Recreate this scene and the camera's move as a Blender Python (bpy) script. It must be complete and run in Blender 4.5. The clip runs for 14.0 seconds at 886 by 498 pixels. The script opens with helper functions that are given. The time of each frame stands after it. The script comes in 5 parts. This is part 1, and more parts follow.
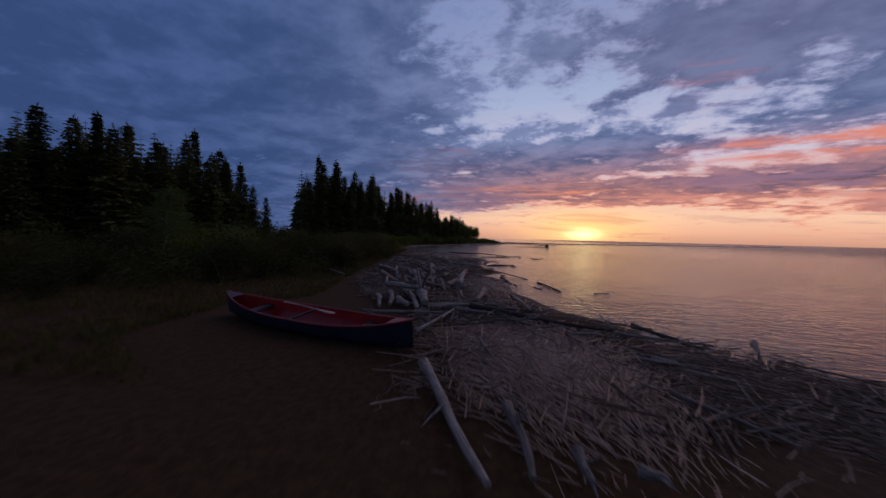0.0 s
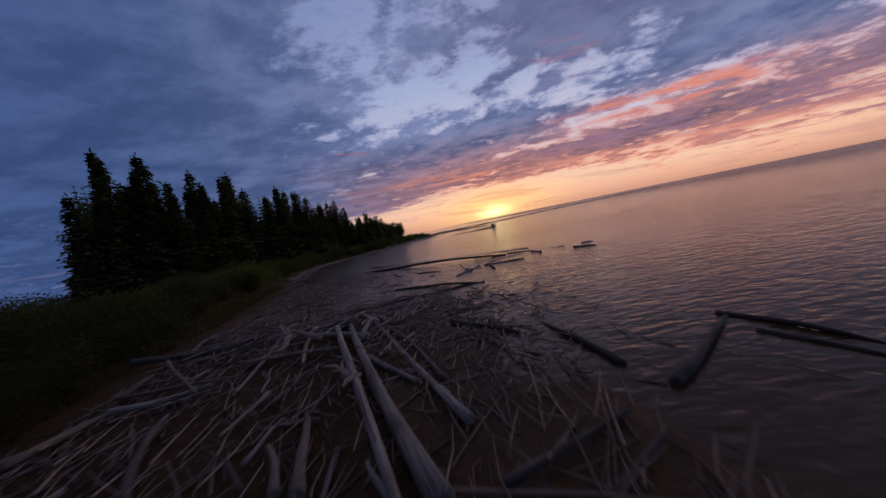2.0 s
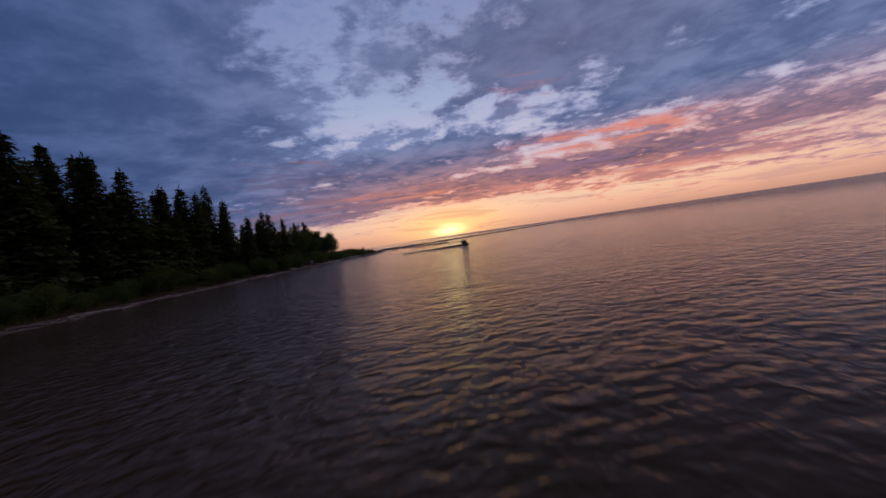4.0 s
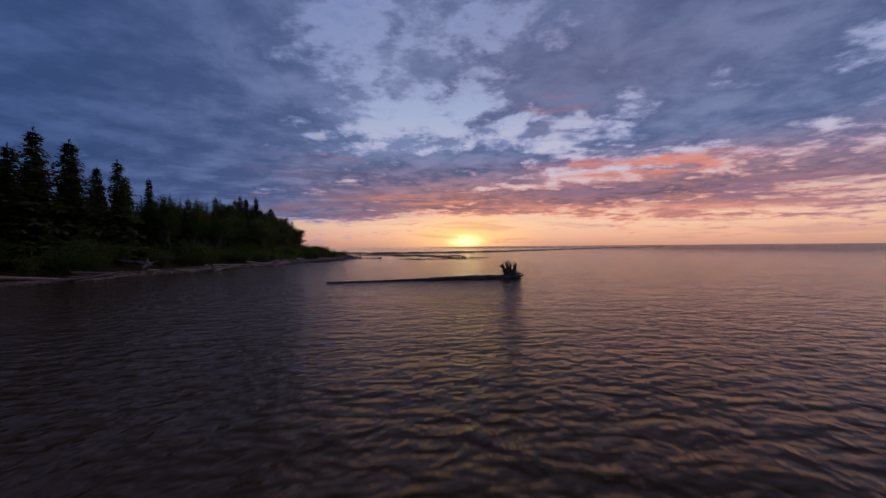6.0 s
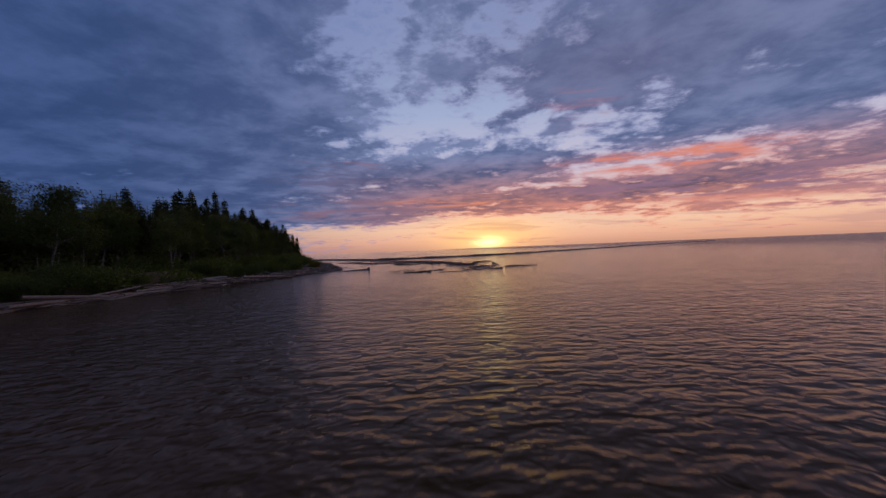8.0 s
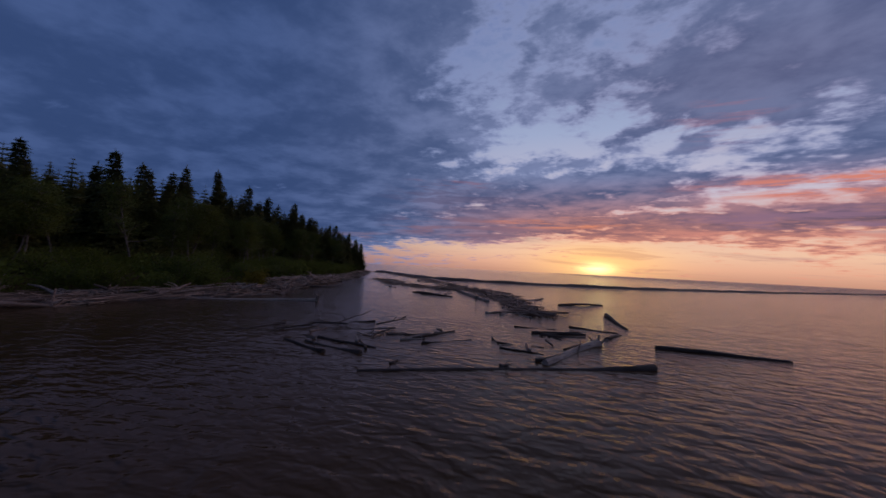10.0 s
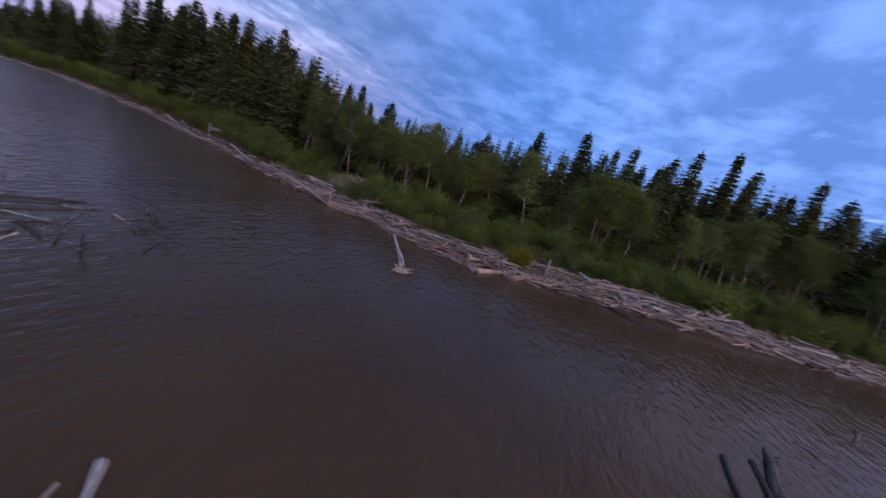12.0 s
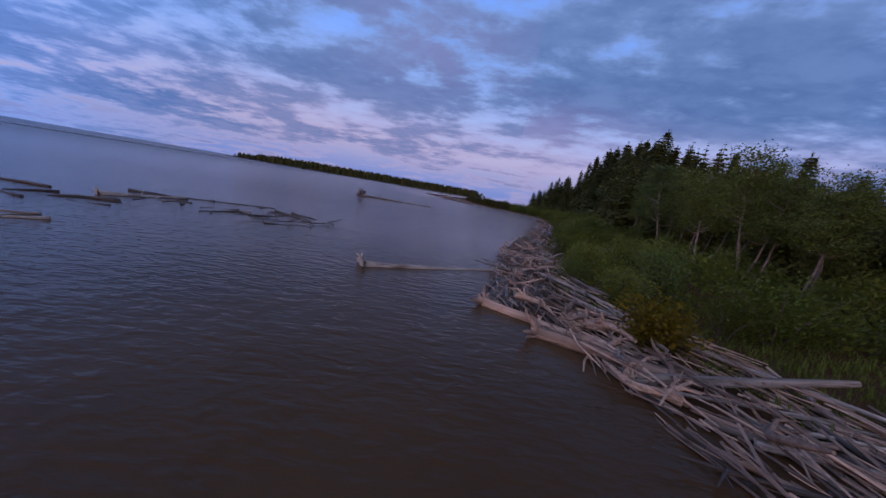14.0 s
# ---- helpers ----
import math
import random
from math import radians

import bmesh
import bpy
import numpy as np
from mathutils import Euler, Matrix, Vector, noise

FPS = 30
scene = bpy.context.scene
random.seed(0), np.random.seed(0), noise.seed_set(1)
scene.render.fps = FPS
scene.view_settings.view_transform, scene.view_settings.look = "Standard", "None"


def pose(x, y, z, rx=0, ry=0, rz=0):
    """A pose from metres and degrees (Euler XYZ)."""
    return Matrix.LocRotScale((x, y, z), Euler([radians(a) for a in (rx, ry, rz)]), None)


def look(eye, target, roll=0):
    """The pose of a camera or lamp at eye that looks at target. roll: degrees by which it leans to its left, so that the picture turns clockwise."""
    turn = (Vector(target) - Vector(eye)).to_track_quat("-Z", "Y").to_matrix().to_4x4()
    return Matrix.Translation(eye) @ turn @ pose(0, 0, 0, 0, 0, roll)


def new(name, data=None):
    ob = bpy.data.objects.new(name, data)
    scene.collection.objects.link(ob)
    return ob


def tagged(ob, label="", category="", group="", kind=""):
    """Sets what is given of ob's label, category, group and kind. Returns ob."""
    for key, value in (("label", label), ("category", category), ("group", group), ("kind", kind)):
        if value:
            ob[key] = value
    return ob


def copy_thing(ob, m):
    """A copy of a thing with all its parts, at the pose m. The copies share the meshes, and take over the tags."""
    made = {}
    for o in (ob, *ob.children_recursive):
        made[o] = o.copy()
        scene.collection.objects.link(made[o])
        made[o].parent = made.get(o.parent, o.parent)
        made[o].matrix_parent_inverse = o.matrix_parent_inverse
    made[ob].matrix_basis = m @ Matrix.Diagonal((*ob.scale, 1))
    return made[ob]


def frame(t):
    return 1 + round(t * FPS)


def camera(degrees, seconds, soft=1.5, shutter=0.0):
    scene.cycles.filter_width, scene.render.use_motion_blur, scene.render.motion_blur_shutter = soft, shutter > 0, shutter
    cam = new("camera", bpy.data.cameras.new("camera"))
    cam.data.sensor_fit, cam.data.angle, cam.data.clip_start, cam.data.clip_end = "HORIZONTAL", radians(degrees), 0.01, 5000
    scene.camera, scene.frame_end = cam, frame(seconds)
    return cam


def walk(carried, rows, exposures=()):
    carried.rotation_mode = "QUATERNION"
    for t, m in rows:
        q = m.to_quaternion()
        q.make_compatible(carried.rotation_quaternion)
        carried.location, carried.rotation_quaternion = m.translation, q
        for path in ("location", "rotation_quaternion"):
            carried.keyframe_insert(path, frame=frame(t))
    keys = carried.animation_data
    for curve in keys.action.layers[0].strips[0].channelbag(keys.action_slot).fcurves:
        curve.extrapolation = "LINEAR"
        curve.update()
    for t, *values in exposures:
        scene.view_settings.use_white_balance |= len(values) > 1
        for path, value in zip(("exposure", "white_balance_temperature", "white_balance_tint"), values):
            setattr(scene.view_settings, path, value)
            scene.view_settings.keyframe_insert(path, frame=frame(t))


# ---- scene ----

cam = camera(104.9, 14.0, soft=1.5, shutter=0.15)

# seconds, eye x y z, heading to the left of +y, pitch, roll
PATH = [
    (0, 0.45, -2.40, 2.33, 1.09, -2.02, 1.42),
    (0.5, 0.72, 3.89, 2.44, -1.03, -2.02, -4.42),
    (1, 0.11, 10.23, 2.32, -4.20, -2.14, -9.25),
    (1.5, 0.12, 16.66, 2.32, -7.82, -2.92, -11.44),
    (2, 0.77, 23.07, 2.22, -11.56, -3.54, -11.41),
    (2.5, 1.47, 29.02, 2.02, -14.72, -3.78, -10.45),
    (3, 3.31, 35.54, 1.98, -17.16, -3.58, -9.68),
    (3.2, 4.16, 38.14, 1.96, -18.16, -3.33, -9.48),
    (5.3, 16.87, 73.75, 1.48, -20.93, -0.93, -6.36),
    (5.5, 17.87, 76.35, 1.58, -20.33, -0.73, -4.66),
    (6, 20.17, 82.31, 1.75, -17.40, -0.39, -0.50),
    (6.5, 22.05, 87.55, 1.92, -15.05, -0.65, 1.40),
    (7, 23.67, 92.29, 1.96, -14.42, -0.69, 1.17),
    (7.5, 24.89, 96.08, 1.86, -13.36, -0.52, -0.68),
    (7.7, 25.39, 97.68, 1.84, -13.76, -0.42, -1.88),
    (9.8, 33.21, 118.78, 1.96, -3.20, 3.37, 0.34),
    (10, 33.93, 120.53, 1.98, 3.30, 3.07, 2.94),
    (10.5, 35.68, 124.53, 2.08, 21.66, 1.16, 10.50),
    (11, 37.08, 129.52, 2.56, 44.40, -3.73, 15.30),
    (11.5, 37.55, 133.37, 3.01, 65.29, -8.69, 18.14),
    (12, 37.48, 138.89, 3.64, 93.85, -12.96, 17.23),
    (12.5, 35.73, 144.73, 3.89, 123.49, -13.51, 12.72),
    (13, 32.74, 147.14, 3.82, 140.66, -12.98, 12.08),
    (13.5, 29.27, 147.58, 3.15, 156.58, -10.82, 11.56),
    (14, 26.62, 146.94, 2.48, 168.33, -9.53, 9.73),
]


def flown(x, y, z, yaw, pitch, roll):
    a, b = radians(yaw), radians(pitch)
    ahead = Vector((-math.sin(a) * math.cos(b), math.cos(a) * math.cos(b), math.sin(b)))
    return look((x, y, z), Vector((x, y, z)) + 10 * ahead, roll)


# seconds, stops, kelvin, tint: it brightens and turns cooler as the flight swings away from the sunset
EXPOSURES = [(0, 0.05, 6500, 8), (7.7, 0.0, 6500, 8), (10, -0.08, 6500, 8), (10.5, -0.12, 6450, 7), (11, 0.42, 6500, 8),
             (11.5, 1.45, 6500, 6), (12, 2.12, 6300, 2), (12.5, 2.06, 6050, -1), (13, 1.92, 6050, -1), (14, 1.60, 6050, 0)]
walk(cam, [(t, flown(*row)) for t, *row in PATH], EXPOSURES)

# ------------------------------------------------------------------ light
SUN_AZ = -21.1          # degrees, to the left of +y
SUN_EL = 1.0


class Nodes:
    """A small helper to wire shader nodes."""

    def __init__(self, tree):
        self.tree = tree
        tree.nodes.clear()

    def add(self, kind, **values):
        node = self.tree.nodes.new(kind)
        for key, value in values.items():
            if key.startswith("_"):
                node.inputs[key[1:].replace("_", " ")].default_value = value
            else:
                setattr(node, key, value)
        return node

    def link(self, a, b):
        self.tree.links.new(a, b)

    def _in(self, socket, value):
        if isinstance(value, (int, float)):
            socket.default_value = value
        elif isinstance(value, tuple):
            socket.default_value = value if len(value) == len(socket.default_value) else (*value, 1.0)
        else:
            self.link(value, socket)

    def math(self, op, a, b=0.0, c=0.0, clamp=False):
        node = self.tree.nodes.new("ShaderNodeMath")
        node.operation, node.use_clamp = op, clamp
        for socket, value in zip(node.inputs, (a, b, c)):
            self._in(socket, value)
        return node.outputs[0]

    def remap(self, value, a, b, c=0.0, d=1.0, smooth=True):
        node = self.tree.nodes.new("ShaderNodeMapRange")
        node.interpolation_type = "SMOOTHSTEP" if smooth else "LINEAR"
        node.clamp = True
        for socket, v in zip(node.inputs[:5], (value, a, b, c, d)):
            self._in(socket, v)
        return node.outputs[0]

    def mix(self, f, a, b, mode="MIX"):
        node = self.tree.nodes.new("ShaderNodeMix")
        node.data_type, node.blend_type = "RGBA", mode
        self._in(node.inputs[0], f)
        self._in(node.inputs[6], a)
        self._in(node.inputs[7], b)
        return node.outputs[2]

    def ramp(self, value, stops):
        node = self.tree.nodes.new("ShaderNodeValToRGB")
        el = node.color_ramp.elements
        while len(el) < len(stops):
            el.new(0.5)
        for e, (p, c) in zip(el, stops):
            e.position, e.color = p, (*c, 1.0)
        self.link(value, node.inputs[0])
        return node.outputs[0]

    def vec(self, x, y, z):
        node = self.tree.nodes.new("ShaderNodeCombineXYZ")
        for socket, value in zip(node.inputs, (x, y, z)):
            self._in(socket, value)
        return node.outputs[0]

    def noise(self, vector, scale, detail=4.0, rough=0.55, distortion=0.0):
        node = self.add("ShaderNodeTexNoise", _Scale=scale, _Detail=detail, _Roughness=rough, _Distortion=distortion)
        if vector is not None:
            self.link(vector, node.inputs["Vector"])
        return node.outputs["Fac"]


def build_world():
    world = bpy.data.worlds.new("dusk_sky")
    scene.world = world
    world.use_nodes = True
    n = Nodes(world.node_tree)
    out = n.add("ShaderNodeOutputWorld")
    bg = n.add("ShaderNodeBackground", _Strength=1.0)
    n.link(bg.outputs[0], out.inputs[0])
    way = n.add("ShaderNodeTexCoord").outputs["Generated"]
    sep = n.add("ShaderNodeSeparateXYZ")
    n.link(way, sep.inputs[0])
    x, y, z = sep.outputs
    sx, sy = -math.sin(radians(SUN_AZ)), math.cos(radians(SUN_AZ))
    flat = n.math("SQRT", n.math("ADD", n.math("MULTIPLY", x, x), n.math("MULTIPLY", y, y)))
    el = n.math("ARCTAN2", z, flat)                       # elevation, radians
    eld = n.math("MULTIPLY", el, 57.2958)
    along = n.math("ADD", n.math("MULTIPLY", x, sx), n.math("MULTIPLY", y, sy))
    across = n.math("SUBTRACT", n.math("MULTIPLY", x, sy), n.math("MULTIPLY", y, sx))   # to the right of the sun
    azd = n.math("MULTIPLY", n.math("ARCTAN2", across, along), 57.2958)   # degrees right of the sun
    away = n.math("ABSOLUTE", azd)
    lev = n.math("ADD", eld, n.remap(azd, 0, 50, 0.0, 2.4, smooth=False))     # the cloud layers sink towards the right

    # clear sky: the physical sky for the blue, a warm dusk band low down on the sun's side
    sky = n.add("ShaderNodeTexSky", sky_type="NISHITA", sun_disc=False, sun_elevation=radians(SUN_EL),
                sun_rotation=radians(-SUN_AZ), altitude=50.0, air_density=1.2, dust_density=1.0, ozone_density=2.0)
    physical = n.mix(1.0, sky.outputs[0], (0.03, 0.03, 0.03), "MULTIPLY")
    t = n.remap(eld, 0, 60, smooth=False)
    high = n.ramp(t, [(0.0, (0.62, 0.31, 0.22)), (0.025, (0.85, 0.45, 0.31)), (0.055, (0.92, 0.57, 0.40)), (0.11, (0.82, 0.55, 0.46)), (0.20, (0.58, 0.53, 0.66)), (0.36, (0.36, 0.42, 0.63)), (0.7, (0.08, 0.13, 0.34)), (1.0, (0.05, 0.09, 0.25))])
    back = n.ramp(t, [(0.0, (0.06, 0.08, 0.20)), (0.05, (0.105, 0.105, 0.20)), (0.10, (0.165, 0.14, 0.22)), (0.20, (0.13, 0.15, 0.28)), (0.36, (0.075, 0.13, 0.34)), (0.7, (0.06, 0.12, 0.36)), (1.0, (0.04, 0.08, 0.25))])
    side = n.math("MAXIMUM", n.remap(away, 35, 115), n.math("MULTIPLY", n.remap(azd, -8, -60), 0.85))
    clear = n.mix(side, high, back)
    clear = n.mix(0.10, clear, physical, "ADD")

    def patch(a0, e0, wa, we, height=eld):
        q = n.math("ADD", n.math("POWER", n.math("DIVIDE", n.math("SUBTRACT", azd, a0), wa), 2.0), n.math("POWER", n.math("DIVIDE", n.math("SUBTRACT", height, e0), we), 2.0))
        return n.math("POWER", 2.718, n.math("MULTIPLY", q, -1.0))

    # the glow round the hidden sun
    clear = n.mix(patch(0.0, 1.8, 8.5, 3.0), clear, (1.25, 0.70, 0.27))
    clear = n.mix(patch(0.0, 1.0, 2.2, 0.8), clear, (2.3, 1.75, 0.75))

    # clouds on a flat layer overhead
    low = n.math("ADD", n.math("MAXIMUM", z, 0.0), 0.12)
    px = n.math("DIVIDE", across, low)
    py = n.math("DIVIDE", along, low)
    plane = n.vec(n.math("MULTIPLY", px, 0.85), py, 3.7)
    big = n.noise(plane, 0.55, 2.0, 0.5, 0.3)
    mid = n.noise(plane, 2.1, 5.0, 0.60, 0.1)
    fine = n.noise(plane, 7.5, 8.0, 0.64, 0.0)
    form = n.math("ADD", n.math("ADD", n.math("MULTIPLY", big, 0.30), n.math("MULTIPLY", mid, 0.48)), n.math("ADD", n.math("MULTIPLY", n.math("SUBTRACT", fine, 0.5), n.remap(away, 60, 110, 0.27, 0.12)), 0.135))
    puff = n.noise(plane, 4.3, 6.0, 0.62, 0.25)
    form = n.math("ADD", form, n.math("MULTIPLY", n.math("SUBTRACT", puff, 0.5), n.math("MULTIPLY", n.remap(azd, -45, -10, 0.20, 0.46), n.remap(away, 60, 110, 1.0, 0.45))))
    form = n.math("ADD", form, 0.07)
    # thicker to the left of the sun and high up, open in patches above it and along the horizon
    leftish = n.math("MULTIPLY", n.remap(azd, -14, -45), n.remap(away, 145, 115))
    form = n.math("ADD", form, n.math("MULTIPLY", leftish, 0.14))
    for a0, e0, wa, we, gain in ((-11.0, 21.0, 15.0, 5.5, -0.12), (15.0, 17.0, 13.0, 2.0, -0.09), (18.0, 10.8, 12.0, 1.5, -0.10), (28.0, 8.0, 24.0, 1.3, 0.09),
                                 (45.0, 19.0, 9.0, 1.4, -0.03), (46.0, 29.0, 17.0, 8.0, 0.14), (-7.0, 12.3, 17.0, 2.6, 0.15), (40.0, 16.5, 15.0, 2.6, 0.16), (-28.0, 7.5, 13.0, 2.5, 0.08), (-22.0, 5.2, 13.0, 1.6, 0.10), (-6.0, 33.0, 22.0, 6.5, 0.07), (32.0, 27.0, 22.0, 5.5, 0.09)):
        form = n.math("ADD", form, n.math("MULTIPLY", patch(a0, e0, wa, we), gain))
    # small broken puffs in the gap above the sun
    flock = n.noise(n.vec(n.math("MULTIPLY", azd, 0.16), n.math("MULTIPLY", eld, 0.30), 2.2), 1.0, 6.0, 0.6, 0.3)
    form = n.math("ADD", form, n.math("MULTIPLY", n.math("SUBTRACT", flock, 0.47), n.math("MULTIPLY", patch(2.0, 19.0, 34.0, 9.0), 0.75)))
    form = n.math("ADD", form, n.remap(eld, 30, 50, 0.0, 0.16))
    form = n.math("SUBTRACT", form, n.math("MULTIPLY", n.remap(lev, 7.0, 3.0, 0.0, 0.20), n.math("MINIMUM", n.remap(away, 80, 130, 1.0, 0.3), n.remap(azd, -60, -28, 0.1, 1.0))))
    form = n.math("SUBTRACT", form, n.math("MULTIPLY", n.math("MULTIPLY", n.remap(away, 130, 160), n.remap(eld, 12, 4)), 0.05))
    mask = n.remap(form, 0.465, 0.600)
    thick = n.remap(form, 0.525, 0.655)
    warm = n.math("MULTIPLY", n.remap(eld, 16, 6), n.math("MULTIPLY", n.remap(away, 85, 25), n.remap(azd, -36, 0)))
    shade = n.mix(side, (0.085, 0.120, 0.255), (0.026, 0.056, 0.165))
    edge = n.mix(side, (0.28, 0.325, 0.55), (0.075, 0.138, 0.36))
    astern = n.remap(away, 100, 150)
    shade = n.mix(astern, shade, (0.032, 0.052, 0.125))
    edge = n.mix(astern, edge, (0.080, 0.108, 0.215))
    edge = n.mix(n.math("MULTIPLY", astern, n.remap(eld, 16, 6)), edge, (0.15, 0.12, 0.20))
    for a0, e0, wa, we in ((163.0, 21.0, 15.0, 7.0), (-175.0, 12.0, 12.0, 3.5)):
        shade = n.mix(n.math("MULTIPLY", patch(a0, e0, wa, we), 0.7), shade, (0.080, 0.062, 0.135))
    edge = n.mix(warm, edge, (0.86, 0.34, 0.24))
    shade = n.mix(warm, shade, (0.105, 0.078, 0.130))
    mottle = n.remap(n.math("ADD", n.math("MULTIPLY", mid, 0.55), n.math("MULTIPLY", puff, 0.45)), 0.40, 0.64)
    shade = n.mix(n.math("MULTIPLY", mottle, n.remap(side, 0.2, 0.9, 0.55, 0.40)), shade, edge)
    # the high deck on the sun's right catches a dull rose
    rose = n.math("MULTIPLY", patch(20.0, 25.0, 24.0, 8.0), 0.38)
    shade = n.mix(rose, shade, (0.105, 0.085, 0.165))
    edge = n.mix(rose, edge, (0.29, 0.20, 0.31))
    cloud = n.mix(thick, edge, shade)
    # unseen dark cover added above the view, to dim the ground and water
    cloud = n.mix(n.remap(eld, 42, 64), cloud, (0.030, 0.036, 0.066))
    whole = n.mix(mask, clear, cloud)
    # long streaks lit from below: coral to the right of the sun, dull mauve under them and to its left
    streak = n.noise(n.vec(n.math("MULTIPLY", azd, 0.075), n.math("MULTIPLY", lev, 0.95), 1.3), 1.0, 5.0, 0.62, 0.5)
    wisp = n.noise(n.vec(n.math("MULTIPLY", azd, 0.16), n.math("MULTIPLY", lev, 1.1), 7.7), 1.0, 5.0, 0.62, 0.4)
    for a0, e0, wa, we, lo, amount, tint in ((30.0, 8.8, 21.0, 1.7, 0.36, 0.9, (0.27, 0.155, 0.235)), (-20.0, 6.6, 13.0, 2.4, 0.38, 0.85, (0.24, 0.14, 0.20)),
                                             (-22.0, 11.5, 12.0, 3.0, 0.34, 0.60, (0.10, 0.085, 0.17)), (26.0, 12.6, 14.0, 1.6, 0.42, 0.95, (0.70, 0.23, 0.17)),
                                             (-5.0, 7.9, 11.0, 0.9, 0.42, 0.9, (0.78, 0.27, 0.16)), (22.0, 6.7, 22.0, 0.6, 0.38, 0.8, (0.68, 0.27, 0.22)), (-24.0, 13.8, 6.0, 0.8, 0.42, 0.6, (0.34, 0.13, 0.16)),
                                             (15.0, 21.0, 6.0, 3.0, 0.44, 0.45, (0.34, 0.17, 0.24))):
        cover = n.math("MULTIPLY", n.remap(streak, lo, lo + 0.16), n.remap(wisp, 0.40, 0.56, 0.2, 1.0))
        whole = n.mix(n.math("MULTIPLY", n.math("MULTIPLY", n.remap(patch(a0, e0, wa, we, lev), 0.1, 0.75), cover), amount), whole, tint)
    # thin rose bars low over the sea
    low_band = n.math("MULTIPLY", n.math("MULTIPLY", n.remap(eld, 6.0, 3.5), n.remap(eld, 0.2, 0.9)), n.remap(away, 70, 35))
    whole = n.mix(n.math("MULTIPLY", n.math("MULTIPLY", n.remap(streak, 0.52, 0.66), low_band), 0.5), whole, n.mix(n.remap(away, 4, 24), (0.70, 0.33, 0.20), (0.50, 0.26, 0.26)))
    # below the horizon: dull water colour
    whole = n.mix(n.remap(eld, -0.2, -2.0), whole, (0.04, 0.032, 0.03))
    n.link(whole, bg.inputs[0])


build_world()
sun = new("sun", bpy.data.lights.new("sun", "SUN"))
sun.data.energy, sun.data.angle, sun.data.color = 0.25, radians(150), (1.0, 0.52, 0.30)
a = radians(SUN_AZ)
sun.matrix_world = look((0, 0, 50), Vector((0, 0, 50)) - Vector((-math.sin(a), math.cos(a), math.tan(radians(13)))))

# ------------------------------------------------------------------ materials


def material(name):
    mat = bpy.data.materials.new(name)
    mat.use_nodes = True
    n = Nodes(mat.node_tree)
    out = n.add("ShaderNodeOutputMaterial")
    p = n.add("ShaderNodeBsdfPrincipled")
    n.link(p.outputs[0], out.inputs[0])
    return mat, n, p


def bump(n, p, height, strength, distance):
    b = n.add("ShaderNodeBump", _Strength=strength, _Distance=distance)
    n.link(height, b.inputs["Height"])
    n.link(b.outputs[0], p.inputs["Normal"])


def plain(name, color, rough=0.6, vary=0.25, scale=6.0, relief=0.3):
    mat, n, p = material(name)
    at = n.add("ShaderNodeTexCoord").outputs["Object"]
    f = n.noise(at, scale, 6.0, 0.6)
    g = n.noise(at, scale * 8, 3.0, 0.6)
    c = n.mix(n.remap(f, 0.3, 0.7), tuple(v * (1 - vary) for v in color), tuple(min(1.0, v * (1 + vary)) for v in color))
    n.link(c, p.inputs["Base Color"])
    n.link(n.remap(g, 0.2, 0.8, rough * 0.8, min(1.0, rough * 1.2)), p.inputs["Roughness"])
    bump(n, p, g, relief, 0.01)
    return mat


def driftwood(name, a, b, c):
    """Weathered wood whose grain runs along the object's x axis."""
    mat, n, p = material(name)
    at = n.add("ShaderNodeTexCoord").outputs["Object"]
    rnd = n.add("ShaderNodeObjectInfo").outputs["Random"]
    sep = n.add("ShaderNodeSeparateXYZ")
    n.link(at, sep.inputs[0])
    grain = n.noise(n.vec(n.math("MULTIPLY", sep.outputs[0], 0.6), n.math("MULTIPLY", sep.outputs[1], 14.0), n.math("MULTIPLY", sep.outputs[2], 14.0)), 1.6, 6.0, 0.65)
    stain = n.noise(at, 1.3, 4.0, 0.6)
    col = n.mix(n.remap(grain, 0.35, 0.65), a, b)
    col = n.mix(n.math("MULTIPLY", n.remap(stain, 0.5, 0.75), 0.7), col, c)
    col = n.mix(1.0, col, n.ramp(rnd, [(0.0, (0.55, 0.53, 0.5)), (0.5, (0.95, 0.92, 0.9)), (1.0, (1.3, 1.24, 1.18))]), "MULTIPLY")
    split = n.noise(n.vec(n.math("MULTIPLY", sep.outputs[0], 0.9), n.math("MULTIPLY", sep.outputs[1], 30.0), n.math("MULTIPLY", sep.outputs[2], 30.0)), 1.1, 3.0, 0.6)
    split = n.remap(split, 0.56, 0.66)
    col = n.mix(n.math("MULTIPLY", split, 0.75), col, tuple(v * 0.35 for v in c))
    n.link(col, p.inputs["Base Color"])
    p.inputs["Roughness"].default_value = 0.75
    bump(n, p, n.math("SUBTRACT", grain, n.math("MULTIPLY", split, 0.6)), 0.6, 0.02)
    return mat


M_WOOD = driftwood("weathered_driftwood", (0.20, 0.18, 0.155), (0.44, 0.40, 0.35), (0.11, 0.08, 0.06))
M_WET = driftwood("wet_dark_wood", (0.045, 0.036, 0.030), (0.10, 0.082, 0.07), (0.03, 0.025, 0.02))
M_SOAKED = driftwood("soaked_grey_wood", (0.075, 0.062, 0.054), (0.18, 0.15, 0.13), (0.05, 0.038, 0.03))
M_WARM = driftwood("bark_stripped_wood", (0.27, 0.19, 0.14), (0.45, 0.34, 0.27), (0.16, 0.10, 0.07))


